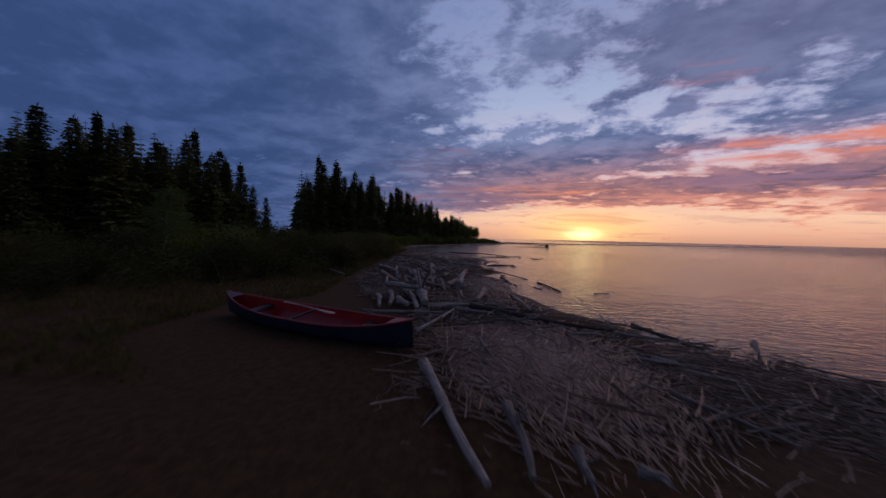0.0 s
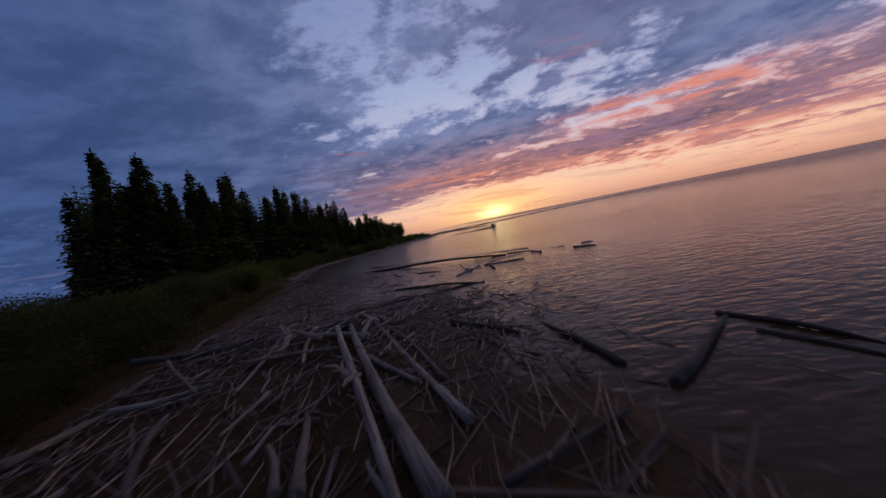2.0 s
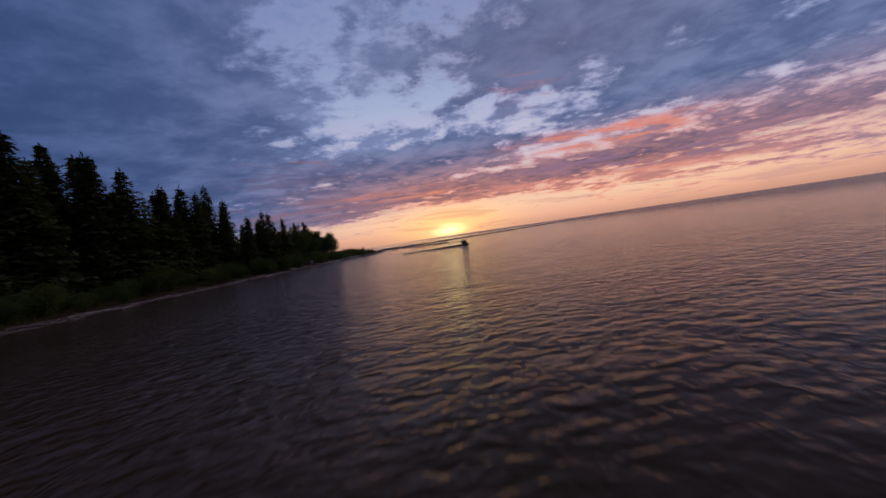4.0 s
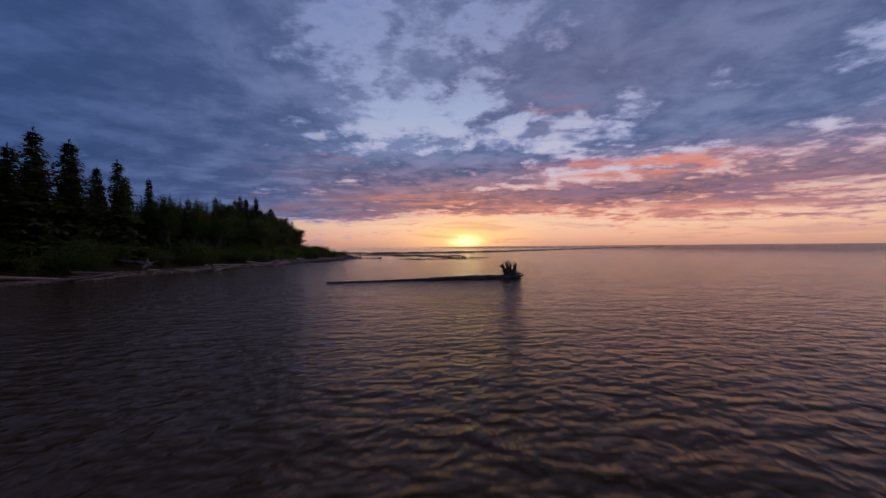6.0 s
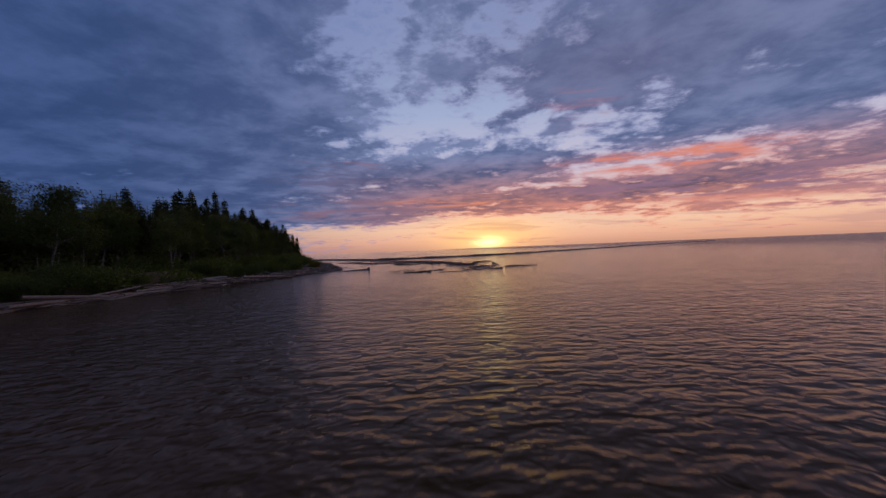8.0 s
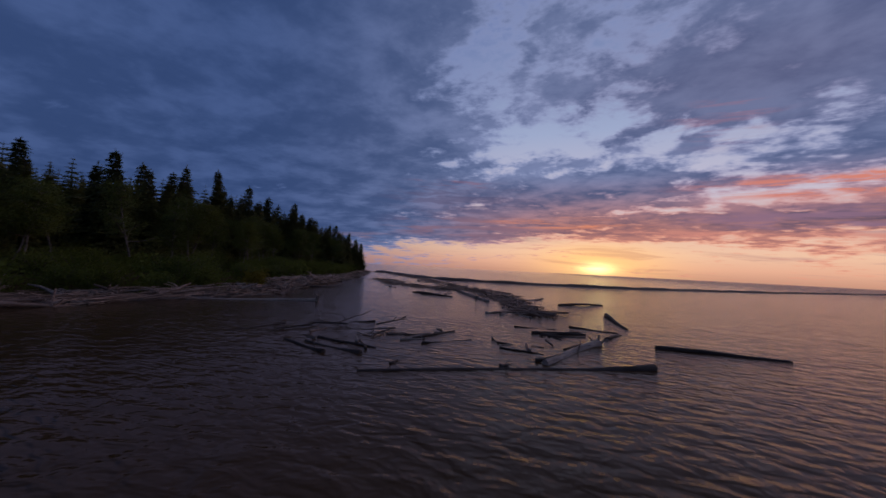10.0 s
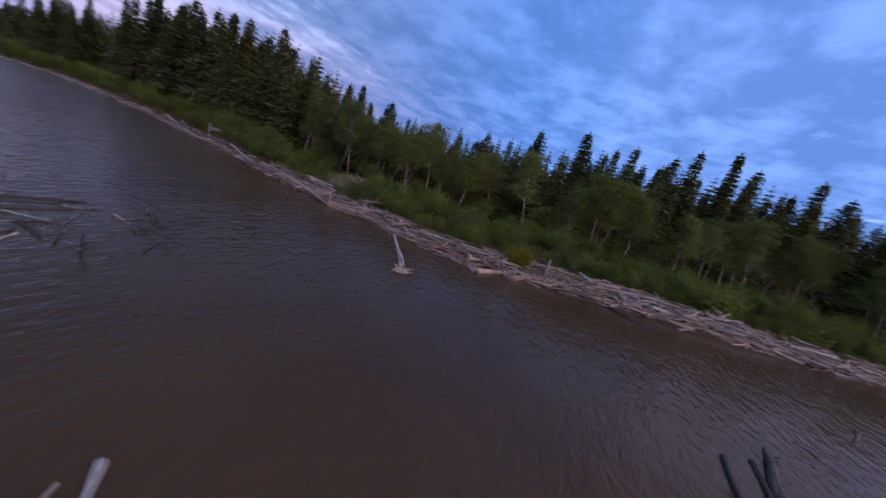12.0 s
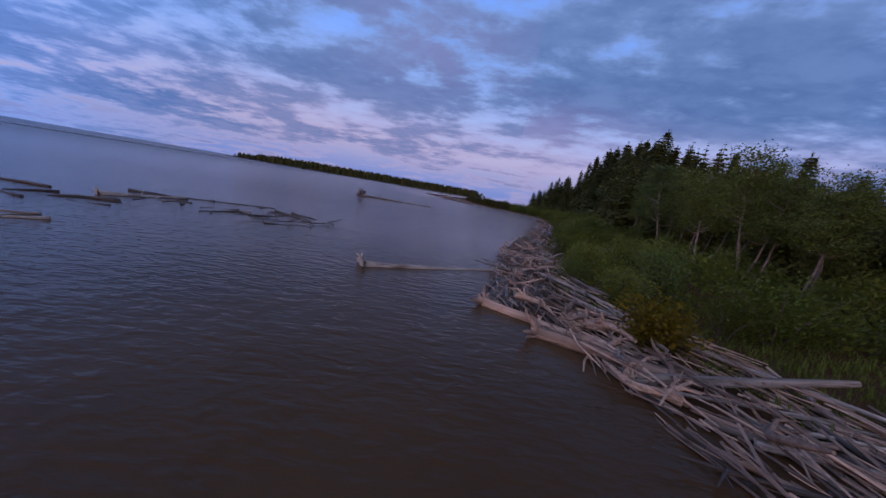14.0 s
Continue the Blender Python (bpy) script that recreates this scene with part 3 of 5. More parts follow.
def build_forest():
    rng = random.Random(11)
    spruces = [plant_kind("spruce_tree", spruce_meshes(20 + k, 12.0), ("trunk", "crown"), "tall dark green spruce in the shore forest", "tree", "shore forest spruces") for k in range(9)]
    poplars = [plant_kind("poplar_tree", poplar_meshes(40 + k, 8.5), ("trunk", "crown"), "slender pale-trunked poplar with fresh light green leaves", "tree", "shore poplars") for k in range(4)]
    bushes = [plant_kind("willow_bush", bush_meshes(60 + k, 2.2, M_WILLOW), ("stem", "foliage"), "dense green willow bush at the forest edge", "bush", "shore bushes") for k in range(4)]
    dim_bushes = [plant_kind("alder_bush", bush_meshes(70 + k, 2.2, M_DIM_LEAF), ("stem", "foliage"), "green bush behind the beach grass, shade put into its leaf colour", "bush", "beach bushes") for k in range(3)]
    M_YELLOW = leaf_material("yellowing_leaves", (0.13, 0.115, 0.012), (0.22, 0.19, 0.026))
    gold = plant_kind("willow_bush", bush_meshes(81, 1.0, M_YELLOW), ("stem", "foliage"), "small yellow-leaved bush beside the log heap", "bush", "shore bushes")
    gold.matrix_basis = Matrix.Translation((20.9, 141.4, ground_z(20.9, 141.4) - 0.05))
    homes = [(-64, 15), (-64, 36), (-64, 55), (-60, 10), (-60, 40), (-66, 20), (-66, 50), (-62, 70), (-70, 33), (-60, 12), (-62, 30), (-65, 44), (-61, 64), (-63, 82), (-66, 24), (-70, 60), (-64, 90), (-68, 14), (-69, 44), (-67, 76)]
    for ob, (x, y) in zip(dim_bushes + spruces + poplars + bushes, homes):
        ob.matrix_basis = Matrix.Translation((x, y, ground_z(x, y) - 0.05))
    back = []
    y = 8.0
    while y < 234:
        tall = float(np.interp(y, [20, 27, 37, 44, 49, 56, 61, 70, 78, 89, 100, 112, 119, 126, 132, 137, 142, 150, 160, 175, 190, 207, 240],
                               [0.80, 0.92, 1.15, 1.16, 0.92, 0.55, 1.10, 1.34, 1.26, 1.24, 1.14, 0.94, 0.68, 0.62, 0.56, 0.56, 0.64, 0.74, 0.84, 0.86, 0.74, 0.66, 0.6]))
        for row in range(8):
            if rng.random() < 0.07 or 51 < y < 58.5:
                continue
            x, yy = trees_x(y) - row * 2.7 - (2.5 if 124 < y < 168 else 0.0) + rng.uniform(-1.3, 1.3), y + rng.uniform(-1, 1)
            if 50 < yy < 92 and x < -26.3 - 0.686 * (yy - 62):
                continue
            size = rng.uniform(0.76, 1.14) * tall * (1.0 if row else 0.9)
            if row < 3:
                plant(spruces, x, yy, size, rng)
            else:
                back.append((x, yy, size))
        y += rng.uniform(2.0, 3.0) if y < 100 else rng.uniform(1.5, 2.4)
    wood = Shape()
    for _ in range(420):
        yy = rng.uniform(10, 230)
        x = trees_x(yy) - rng.uniform(0.5, 9)
        if not 50 < yy < 59:
            light_bush(wood, x, yy, ground_z(x, yy), rng.uniform(2.0, 3.6), rng)
    for x, yy, size in back:
        light_spruce(wood, x, yy, ground_z(x, yy), 12.0 * size, rng)
    tagged(new("spruce_wood", wood.mesh("spruce_wood", M_SPRUCE, False)), "dark spruces standing deeper in the forest", "trees", kind="stuff")
    y = 121.0
    while y < 190:
        x = trees_x(y) + rng.uniform(-0.5, 2.2)
        if x < shore_x(y) - 5 and math.hypot(x - CLEARING[0], y - CLEARING[1]) > 2.4:
            for k in range(rng.choice((1, 1, 2, 3))):
                plant(poplars, x + k * rng.uniform(-0.9, 0.9), y + k * rng.uniform(-0.9, 0.9), rng.uniform(0.50, 0.72), rng)
        y += rng.uniform(1.5, 3.2)
    for x, yy, size in ((-12.6, 12.8, 0.45), (-13.6, 14.6, 0.36)):       # two young ones before the dark wood
        plant(poplars, x, yy, size, rng)
    for x, yy, size in ((-11.6, 13.4, 0.9), (-13.4, 20.0, 1.1), (-14.4, 21.2, 0.9)):
        plant(bushes, x, yy, size, rng)
    brush, dark = Shape(), Shape()
    y = 5.0
    while y < 228:
        lo, hi = trees_x(y) + 0.5, shore_x(y) - 3.0
        if y < 52:
            lo, hi = max(trees_x(y) + 1, -24), float(np.interp(y, [5, 12, 16, 30, 36, 52], [-12, -7.0, -5.6, -5.2, -6.0, -10.0]))
        for k in range(max(2, int((hi - lo) / (2.2 if 60 < y < 118 else 1.8 if y < 60 else 1.1)))):
            x, yy, size = (rng.uniform(max(lo, hi - 4), hi) if k < 2 else rng.uniform(lo, hi)), y + rng.uniform(-1, 1), rng.uniform(0.55, 1.0) * (0.76 if y > 120 else 1.0)
            if math.hypot(x - CLEARING[0], yy - CLEARING[1]) < 2.3 or (x > CLEARING[0] and abs(yy - CLEARING[1]) < 1.2):
                continue
            if k < (3 if y < 118 or y > 170 else 5):
                plant(bushes if y > 54 else dim_bushes, x, yy, size * (0.8 if x > hi - 1.5 else 1.0), rng)
            else:
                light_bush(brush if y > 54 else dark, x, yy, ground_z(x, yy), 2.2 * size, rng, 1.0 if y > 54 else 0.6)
        y += rng.uniform(1.8, 2.7)
    tagged(new("alder_thicket", dark.mesh("alder_thicket", M_DIM_LEAF, False)), "thicket between the beach bushes, shade put into its leaf colour", "bushes", kind="stuff")
    tagged(new("willow_thicket", brush.mesh("willow_thicket", M_WILLOW, False)), "tangled green willow thicket between the bushes", "bushes", kind="stuff")


build_forest()


def build_grass():
    """Tufts on the mossy ground behind the logs and along both shores."""
    rng = random.Random(14)
    near, far = Shape(), Shape()
    for k in range(15000):
        if k < 9000:
            y = rng.uniform(2, 52)
            hi = float(np.interp(y, [2, 4, 7, 9, 15, 52], [-3.6, -6.0, -6.0, -4.2, -4.8, -6.5]))
            x, sh = hi - 16 * rng.random() ** 1.6, near
        else:
            y = rng.uniform(55, 212) if k < 10500 else rng.uniform(124, 168)
            x, sh = shore_x(y) - rng.uniform(2.0, 7.0), far
        c, big = Vector((x, y, ground_z(x, y) - 0.02)), rng.uniform(0.5, 1.0)
        for _ in range(8):
            a = rng.uniform(0, 6.28)
            d = Vector((math.cos(a) * rng.uniform(0.1, 0.7), math.sin(a) * rng.uniform(0.1, 0.7), 1)).normalized()
            sh.leaf(c + Vector((rng.gauss(0, 0.09), rng.gauss(0, 0.09), 0)), d, Vector((-math.sin(a), math.cos(a), 0)), big * rng.uniform(0.14, 0.34), rng.uniform(0.007, 0.015))
    tagged(new("beach_grass", near.mesh("beach_grass", M_GRASS, False)), "dark tufts of grass behind the log jam", "grass", kind="stuff")
    tagged(new("shore_grass", far.mesh("shore_grass", M_WILLOW, False)), "tufts of grass along the edge of the shore", "grass", kind="stuff")


build_grass()

# ------------------------------------------------------------------ driftwood


def sticks_material(name, pale, even=0.0):
    mat, n, p = material(name)
    isl = n.add("ShaderNodeNewGeometry").outputs["Random Per Island"]
    at = n.add("ShaderNodeTexCoord").outputs["Object"]
    f = n.noise(at, 7.0, 4.0, 0.6)
    col = n.ramp(isl, [(0.0, (0.07, 0.048, 0.033)), (0.4, (0.22, 0.155, 0.105)), (0.8, (0.42, 0.31, 0.225)), (1.0, (0.60, 0.47, 0.36))])
    col = n.mix(even, col, (0.42, 0.31, 0.225))
    col = n.mix(n.math("MULTIPLY", n.remap(f, 0.4, 0.7), 0.5 - 0.4 * even), col, (0.08, 0.06, 0.05))
    col = n.mix(1.0, col, (pale, pale * 0.93, pale * 0.88), "MULTIPLY")
    n.link(col, p.inputs["Base Color"])
    p.inputs["Roughness"].default_value = 0.45
    return mat


M_STICKS = sticks_material("bleached_sticks", 1.0)
M_LITTER = sticks_material("damp_grey_sticks", 0.55)
# pale reeds, brightened further: the sunset's wet sheen is put into the colour
M_REED = sticks_material("pale_reeds_with_sheen", 1.5, 0.6)
LOG_GROUP = "driftwood logs"


def log_shape(length, r, rng, bend=0.02, sides=10, taper=0.42):
    """A stripped log along +x, thick end at x = 0, with a slight bend."""
    sh = Shape()
    rings = max(5, min(12, int(length / 0.45)))
    ph, ph2 = rng.uniform(0, 6.28), rng.uniform(0, 6.28)
    pts, radii = [], []
    for k in range(rings + 1):
        u = k / rings
        w = math.sin(u * 3.14) * bend * length
        pts.append((u * length, w * math.cos(ph) + 0.3 * r * math.sin(5 * u + ph2), 0.4 * w * math.sin(ph) + 0.2 * r * math.sin(7 * u)))
        radii.append(r * (1.0 - taper * u) * (1 + rng.uniform(-0.06, 0.06)) * (1.18 if k == 0 else 1.0))
    radii[-1] *= 0.85
    pts.insert(0, (-0.22 * r, pts[0][1], pts[0][2]))
    radii.insert(0, 0.72 * radii[0])
    sh.tube(pts, radii, sides, 0.07, rng)
    return sh


def stub_shape(length, r, rng):
    """The stump of a broken branch on a log of that length."""
    p = Vector((length * rng.uniform(0.15, 0.85), 0, 0))
    a = rng.uniform(0, 6.28)
    d = Vector((rng.uniform(0.2, 0.7), math.cos(a), math.sin(a))).normalized()
    ln = r * rng.uniform(2.2, 6.0)
    return Shape().tube([p, p + d * ln * 0.6, p + d * ln + Vector((0.1 * ln, 0, 0))], [r * 0.30, r * 0.2, r * 0.07], 6, 0.1, rng)


def root_arm(rng, r, ang, reach=(1.8, 3.2)):
    """One root that leaves the thick end of a log (x = 0) sideways and turns back."""
    sh = Shape()
    ln = r * rng.uniform(*reach)
    out = Vector((-0.25 * rng.uniform(0.2, 1.6), math.cos(ang), math.sin(ang)))
    p0 = Vector((r * 0.5, 0, 0)) + 0.35 * r * Vector((0, math.cos(ang), math.sin(ang)))
    p1 = p0 + out * ln * 0.45 + Vector((-0.15 * r, 0, 0))
    p2 = p1 + (out + Vector((rng.uniform(-.6, .3), rng.uniform(-.5, .5), rng.uniform(-.5, .5)))) * ln * 0.35
    p3 = p2 + (out + Vector((rng.uniform(-.9, .5), rng.uniform(-.8, .8), rng.uniform(-.8, .8)))) * ln * 0.25
    sh.tube([p0, p1, p2, p3], [r * 0.55, r * 0.36, r * 0.25, r * 0.12], 7, 0.2, rng)
    if rng.random() < 0.6:
        sh.tube([p1, p1 + Vector((rng.uniform(-.3, .1), out.y * 0.4 + rng.uniform(-.5, .5), out.z * 0.4 + rng.uniform(-.5, .5))) * ln * 0.5], [r * 0.2, r * 0.05], 5, 0.1, rng)
    return sh


def root_finger(rng, r, ang, length):
    """One blunt finger of an upturned root plate, at an angle in the upright plane of the log."""
    out = Vector((math.cos(ang), rng.uniform(-.45, .45), math.sin(ang))).normalized()
    side = Vector((-out.z, 0, out.x))
    p0 = Vector((0.25 * r, 0, 0.15 * r))
    p1 = p0 + out * length * 0.45
    p2 = p1 + (out + side * rng.uniform(-.35, .35)) * length * 0.33
    p3 = p2 + (out + side * rng.uniform(-.7, .7)) * length * 0.2
    sh = Shape().tube([p0, p1, p2, p3], [r * 0.62, r * 0.46, r * 0.36, r * 0.16], 8, 0.26, rng)
    for _ in range(rng.choice((3, 4, 5))):
        a = p1.lerp(p3, rng.uniform(0.1, 0.9))
        d = (out + side * rng.choice((-1, 1)) * rng.uniform(0.5, 1.2) + Vector((0, rng.uniform(-.6, .6), 0))) * length * rng.uniform(0.14, 0.3)
        sh.tube([a, a + d * 0.6, a + d + side * rng.uniform(-.1, .1)], [r * 0.15, r * 0.09, r * 0.04], 6, 0.15, rng)
    return sh


def lie(x0, y0, x1, y1, z0, z1, spin=0.0):
    a, b = Vector((x0, y0, z0)), Vector((x1, y1, z1))
    d = b - a
    return Matrix.Translation(a) @ d.to_track_quat("X", "Z").to_matrix().to_4x4() @ Matrix.Rotation(spin, 4, "X")


LOG_COUNT = [0]


def drift(x0, y0, x1, y1, r, lift=0.0, wood=None, roots=0, bend=0.02, label="", taper=0.42, upright=False):
    """One log from its thick end to its thin end; it rests on the ground or floats."""
    LOG_COUNT[0] += 1
    rng = random.Random(1000 + LOG_COUNT[0])
    length = math.hypot(x1 - x0, y1 - y0)
    rest = lambda x, y: max(ground_z(x, y) + 0.75 * r, 0.25 * r) + lift * min(1.0, max(0.0, (ground_z(x, y) + 0.03) / 0.15))  # noqa: E731
    m = lie(x0, y0, x1, y1, rest(x0, y0), rest(x1, y1) - 0.2 * r, rng.uniform(0, 6.28) if not roots else (0.0 if upright else 0.4))
    afloat = ground_z((x0 + x1) / 2, (y0 + y1) / 2) < -0.05
    mat = wood or (M_WET if afloat and rng.random() < 0.55 else rng.choice((M_WOOD, M_WOOD, M_WARM)))
    text = label or ("waterlogged dark log floating in the shallows" if afloat else "bleached bare driftwood log lying on the beach")
    trunk = log_shape(length, r, rng, bend, taper=taper).mesh("driftwood_log", mat)
    if not roots:
        ob = tagged(new("driftwood_log", trunk), text, "log", LOG_GROUP)
        ob.matrix_world = m
        for _ in range(rng.choice((0, 0, 1, 2))):
            part("branch_stub", stub_shape(length, r, rng).mesh("branch_stub", mat), ob)
        return ob
    ob = thing("rooted_log", text, "log", LOG_GROUP)
    ob.matrix_world = m
    part("trunk", trunk, ob)
    for _ in range(int(length / 2.2)):
        part("branch_stub", stub_shape(length, r * (0.3 if upright else 0.6), rng).mesh("branch_stub", mat), ob)
    for k in range(roots):
        if upright:
            part("root", root_finger(rng, r, radians(48 + 172 * k / (roots - 1)) + rng.uniform(-.08, .08), rng.uniform(0.70, 1.0) - 0.16 * k / roots).mesh("root", mat), ob)
        else:
            part("root", root_arm(rng, r, 6.283 * k / roots + rng.uniform(-.3, .3)).mesh("root", mat), ob)
    return ob


# by the canoe
drift(0.1, 2.8, 0.8, 0.3, 0.069, 0.1, M_WOOD)
drift(1.2, 1.6, 1.2, 0.4, 0.060, 0.1, M_WOOD)
drift(1.7, 0.8, 1.7, 0.4, 0.057, 0.1, M_WOOD)
drift(2.2, 0.6, 2.4, 0.5, 0.058, 0.1, M_WOOD)
drift(-1.7, 6.2, 0.6, 6.5, 0.049, 0.1)
drift(-0.2, 4.4, 0.8, 7.6, 0.040, 0.1, M_WOOD)
drift(1.1, 7.4, 4.4, 5.6, 0.070, 0.1, M_WET)
drift(5.6, 7.1, 6.1, 5.1, 0.053, 0.1, M_WET)
drift(-1.6, 9.6, -1.2, 7.2, 0.103, 0.1)
drift(-1.9, 8.9, -1.5, 7.2, 0.083, 0.1)
drift(4.3, 5.5, 6.6, 5.4, 0.037, 0.1)
drift(4.3, 4.0, 5.4, 3.8, 0.040, 0.1, M_WOOD)
drift(-1.1, 7.7, 0.4, 7.7, 0.032, 0.1)
drift(3.7, 2.5, 4.4, 1.4, 0.034, 0.1)
drift(4.6, 3.5, 6.1, 2.4, 0.034, 0.1)
drift(7.7, 5.7, 6.5, 4.2, 0.058, 0.1, M_WOOD)

# the first heap behind the canoe
drift(-1.5, 11.7, -0.4, 6.8, 0.102, 0.1, M_WOOD)
drift(-0.6, 9.9, -0.2, 7.4, 0.200, 0.1, M_WOOD)
drift(-1.8, 9.8, -0.2, 9.2, 0.098, 0.34)
drift(-1.1, 8.2, -0.7, 7.1, 0.104, 0.1)
drift(1.9, 11.1, 1.4, 8.6, 0.120, 0.1, M_WARM)
drift(2.9, 11.4, 3.0, 7.6, 0.063, 0.1)
drift(3.0, 11.9, 3.7, 9.5, 0.044, 0.1)
drift(5.2, 15.8, 5.5, 12.9, 0.042, 0.1)
drift(2.8, 9.7, 2.9, 7.6, 0.058, 0.1)
drift(3.4, 8.5, 3.1, 7.3, 0.033, 0.1)
drift(-1.3, 15.7, -0.8, 12.6, 0.178, 0.1)
drift(-0.1, 7.3, 1.3, 7.7, 0.058, 0.1)
drift(2.4, 7.4, 1.5, 7.8, 0.060, 0.1)
drift(0.6, 7.0, 1.6, 6.7, 0.053, 0.1)
drift(0.9, 10.6, 1.0, 9.0, 0.056, 0.1)
drift(-2.6, 10.0, -2.6, 10.6, 0.040, 0.1)
drift(-4.9, 14.8, -10.1, 22.3, 0.057, 0.1)
drift(6.9, 12.7, 7.6, 12.8, 0.030, 0.1)

# the long logs of the jam
drift(1.5, 18.9, 0.45, 12.6, 0.150, 0.14, M_WARM, roots=7, taper=0.1, label="long bare log with dark upturned roots in the jam")
drift(0.9, 12.7, 1.4, 18.5, 0.166, 0.1, M_WOOD)
drift(-0.7, 13.1, -2.1, 18.6, 0.106, 0.1, M_WOOD)
drift(-1.0, 15.8, -0.4, 13.3, 0.075, 0.1, M_WOOD)
drift(-0.2, 13.0, -0.5, 15.2, 0.092, 0.1)
drift(-1.9, 18.0, -0.6, 15.5, 0.082, 0.1)
drift(-1.4, 18.7, -0.7, 15.9, 0.067, 0.1)
drift(-0.9, 23.3, -0.5, 15.8, 0.073, 0.1)
drift(-1.1, 13.2, -1.3, 14.2, 0.137, 0.1)
drift(-2.2, 14.9, -1.9, 14.2, 0.133, 0.1, M_WOOD)
drift(-3.2, 16.2, -1.9, 13.5, 0.105, 0.1)
drift(-2.5, 13.6, -2.7, 14.8, 0.075, 0.1)
drift(-4.4, 16.5, -3.2, 14.6, 0.048, 0.1)
drift(-1.5, 15.5, -1.7, 14.7, 0.030, 0.1)
drift(3.5, 17.1, 3.7, 15.0, 0.068, 0.1, M_WET)
drift(2.5, 15.4, 2.8, 12.3, 0.049, 0.1)
drift(2.2, 12.4, 2.1, 13.4, 0.092, 0.1)
drift(4.6, 14.2, 4.8, 13.4, 0.030, 0.1, M_WET)
drift(3.0, 20.5, 5.0, 17.2, 0.042, 0.1, M_WET)
drift(1.3, 12.6, 1.5, 13.2, 0.068, 0.1)
drift(1.7, 12.9, 2.0, 13.8, 0.047, 0.1)
drift(3.8, 15.1, 3.7, 13.6, 0.030, 0.1, M_WET)

# the crest of the jam
drift(-0.6, 19.8, -0.9, 23.2, 0.098, 0.1, M_WOOD)
drift(-0.2, 19.6, 0.4, 22.4, 0.069, 0.1, M_WOOD)
drift(-1.7, 25.3, -1.7, 22.2, 0.032, 0.1)
drift(-0.5, 32.2, 0.9, 23.4, 0.070, 0.1)
drift(1.0, 21.3, -0.1, 25.1, 0.047, 0.1)
drift(1.5, 19.9, 0.4, 22.4, 0.051, 0.1)
drift(-1.9, 21.7, -1.2, 20.6, 0.068, 0.1)
drift(-1.0, 19.9, -1.3, 22.2, 0.094, 0.1)
drift(-4.0, 25.5, -2.8, 27.3, 0.073, 0.1)
drift(-2.7, 20.9, -2.8, 22.0, 0.070, 0.1)
drift(-2.7, 20.6, -2.1, 21.4, 0.030, 0.1)
drift(-0.0, 24.1, 2.0, 20.9, 0.038, 0.1)
drift(2.8, 22.4, 2.5, 20.7, 0.030, 0.1)
drift(3.7, 26.2, 6.0, 27.4, 0.068, 0.1, M_WET)
drift(5.6, 26.7, 5.7, 24.8, 0.039, 0.1, M_WET)
drift(2.0, 24.5, 3.9, 23.1, 0.048, 0.1, M_WET)
drift(2.6, 20.6, 3.3, 19.7, 0.030, 0.1, M_WET)
drift(3.7, 19.3, 4.0, 19.0, 0.030, 0.1, M_WET)
drift(-0.8, 24.2, -0.1, 21.6, 0.034, 0.1)
drift(-0.6, 26.2, -0.2, 22.0, 0.035, 0.1)
drift(-1.3, 20.1, -0.9, 20.4, 0.030, 0.1)
drift(-2.7, 22.7, -3.1, 21.8, 0.049, 0.1)

# further along the jam
drift(0.9, 25.6, -0.2, 32.9, 0.106, 0.1, M_WOOD)
drift(1.4, 26.6, 0.3, 33.1, 0.064, 0.1, M_WOOD)
drift(1.4, 27.9, 0.8, 31.3, 0.036, 0.1)
drift(-4.3, 28.4, -3.9, 29.6, 0.070, 0.1)
drift(-3.9, 29.6, -2.5, 29.9, 0.055, 0.1)
drift(-0.3, 26.2, -0.5, 27.8, 0.065, 0.1)
drift(-0.5, 26.3, -0.8, 27.2, 0.054, 0.1)
drift(-1.2, 33.1, -0.9, 29.7, 0.063, 0.1)
drift(-1.9, 32.6, -1.8, 29.1, 0.045, 0.1)
drift(-1.6, 34.2, -2.0, 30.8, 0.042, 0.1)
drift(-0.7, 32.1, 0.1, 32.9, 0.036, 0.1)
drift(0.5, 25.8, 0.3, 26.4, 0.038, 0.1)
drift(3.6, 26.9, 3.7, 29.3, 0.053, 0.1, M_WET)
drift(5.9, 27.5, 6.0, 25.7, 0.044, 0.1, M_WET)
drift(2.2, 30.7, 3.1, 29.0, 0.068, 0.1, M_WET)
drift(1.4, 37.6, 4.4, 34.7, 0.053, 0.1, M_WET)
drift(1.4, 25.6, 2.9, 26.0, 0.049, 0.1, M_WET)
drift(2.0, 25.2, 3.0, 25.6, 0.043, 0.1, M_WET)
drift(-0.3, 30.3, -2.3, 31.0, 0.034, 0.1)
drift(-1.2, 28.7, -1.5, 27.7, 0.037, 0.1)
drift(-1.0, 27.0, -0.8, 27.8, 0.030, 0.1)

# where the jam thins out
drift(-0.1, 32.3, -0.4, 33.4, 0.120, 0.1)
drift(0.5, 32.0, 0.0, 34.0, 0.072, 0.1, M_WOOD)
drift(0.8, 31.9, 0.6, 32.8, 0.073, 0.1)
drift(-1.1, 33.0, 0.1, 33.9, 0.043, 0.1)
drift(-2.2, 34.2, -2.0, 35.0, 0.051, 0.1)
drift(-1.7, 33.1, -1.4, 34.0, 0.059, 0.1)
drift(-0.5, 35.0, 4.5, 34.9, 0.038, 0.1)
drift(0.9, 33.8, 2.2, 33.9, 0.030, 0.1)
drift(1.4, 32.1, 1.8, 33.4, 0.036, 0.1, M_WOOD)
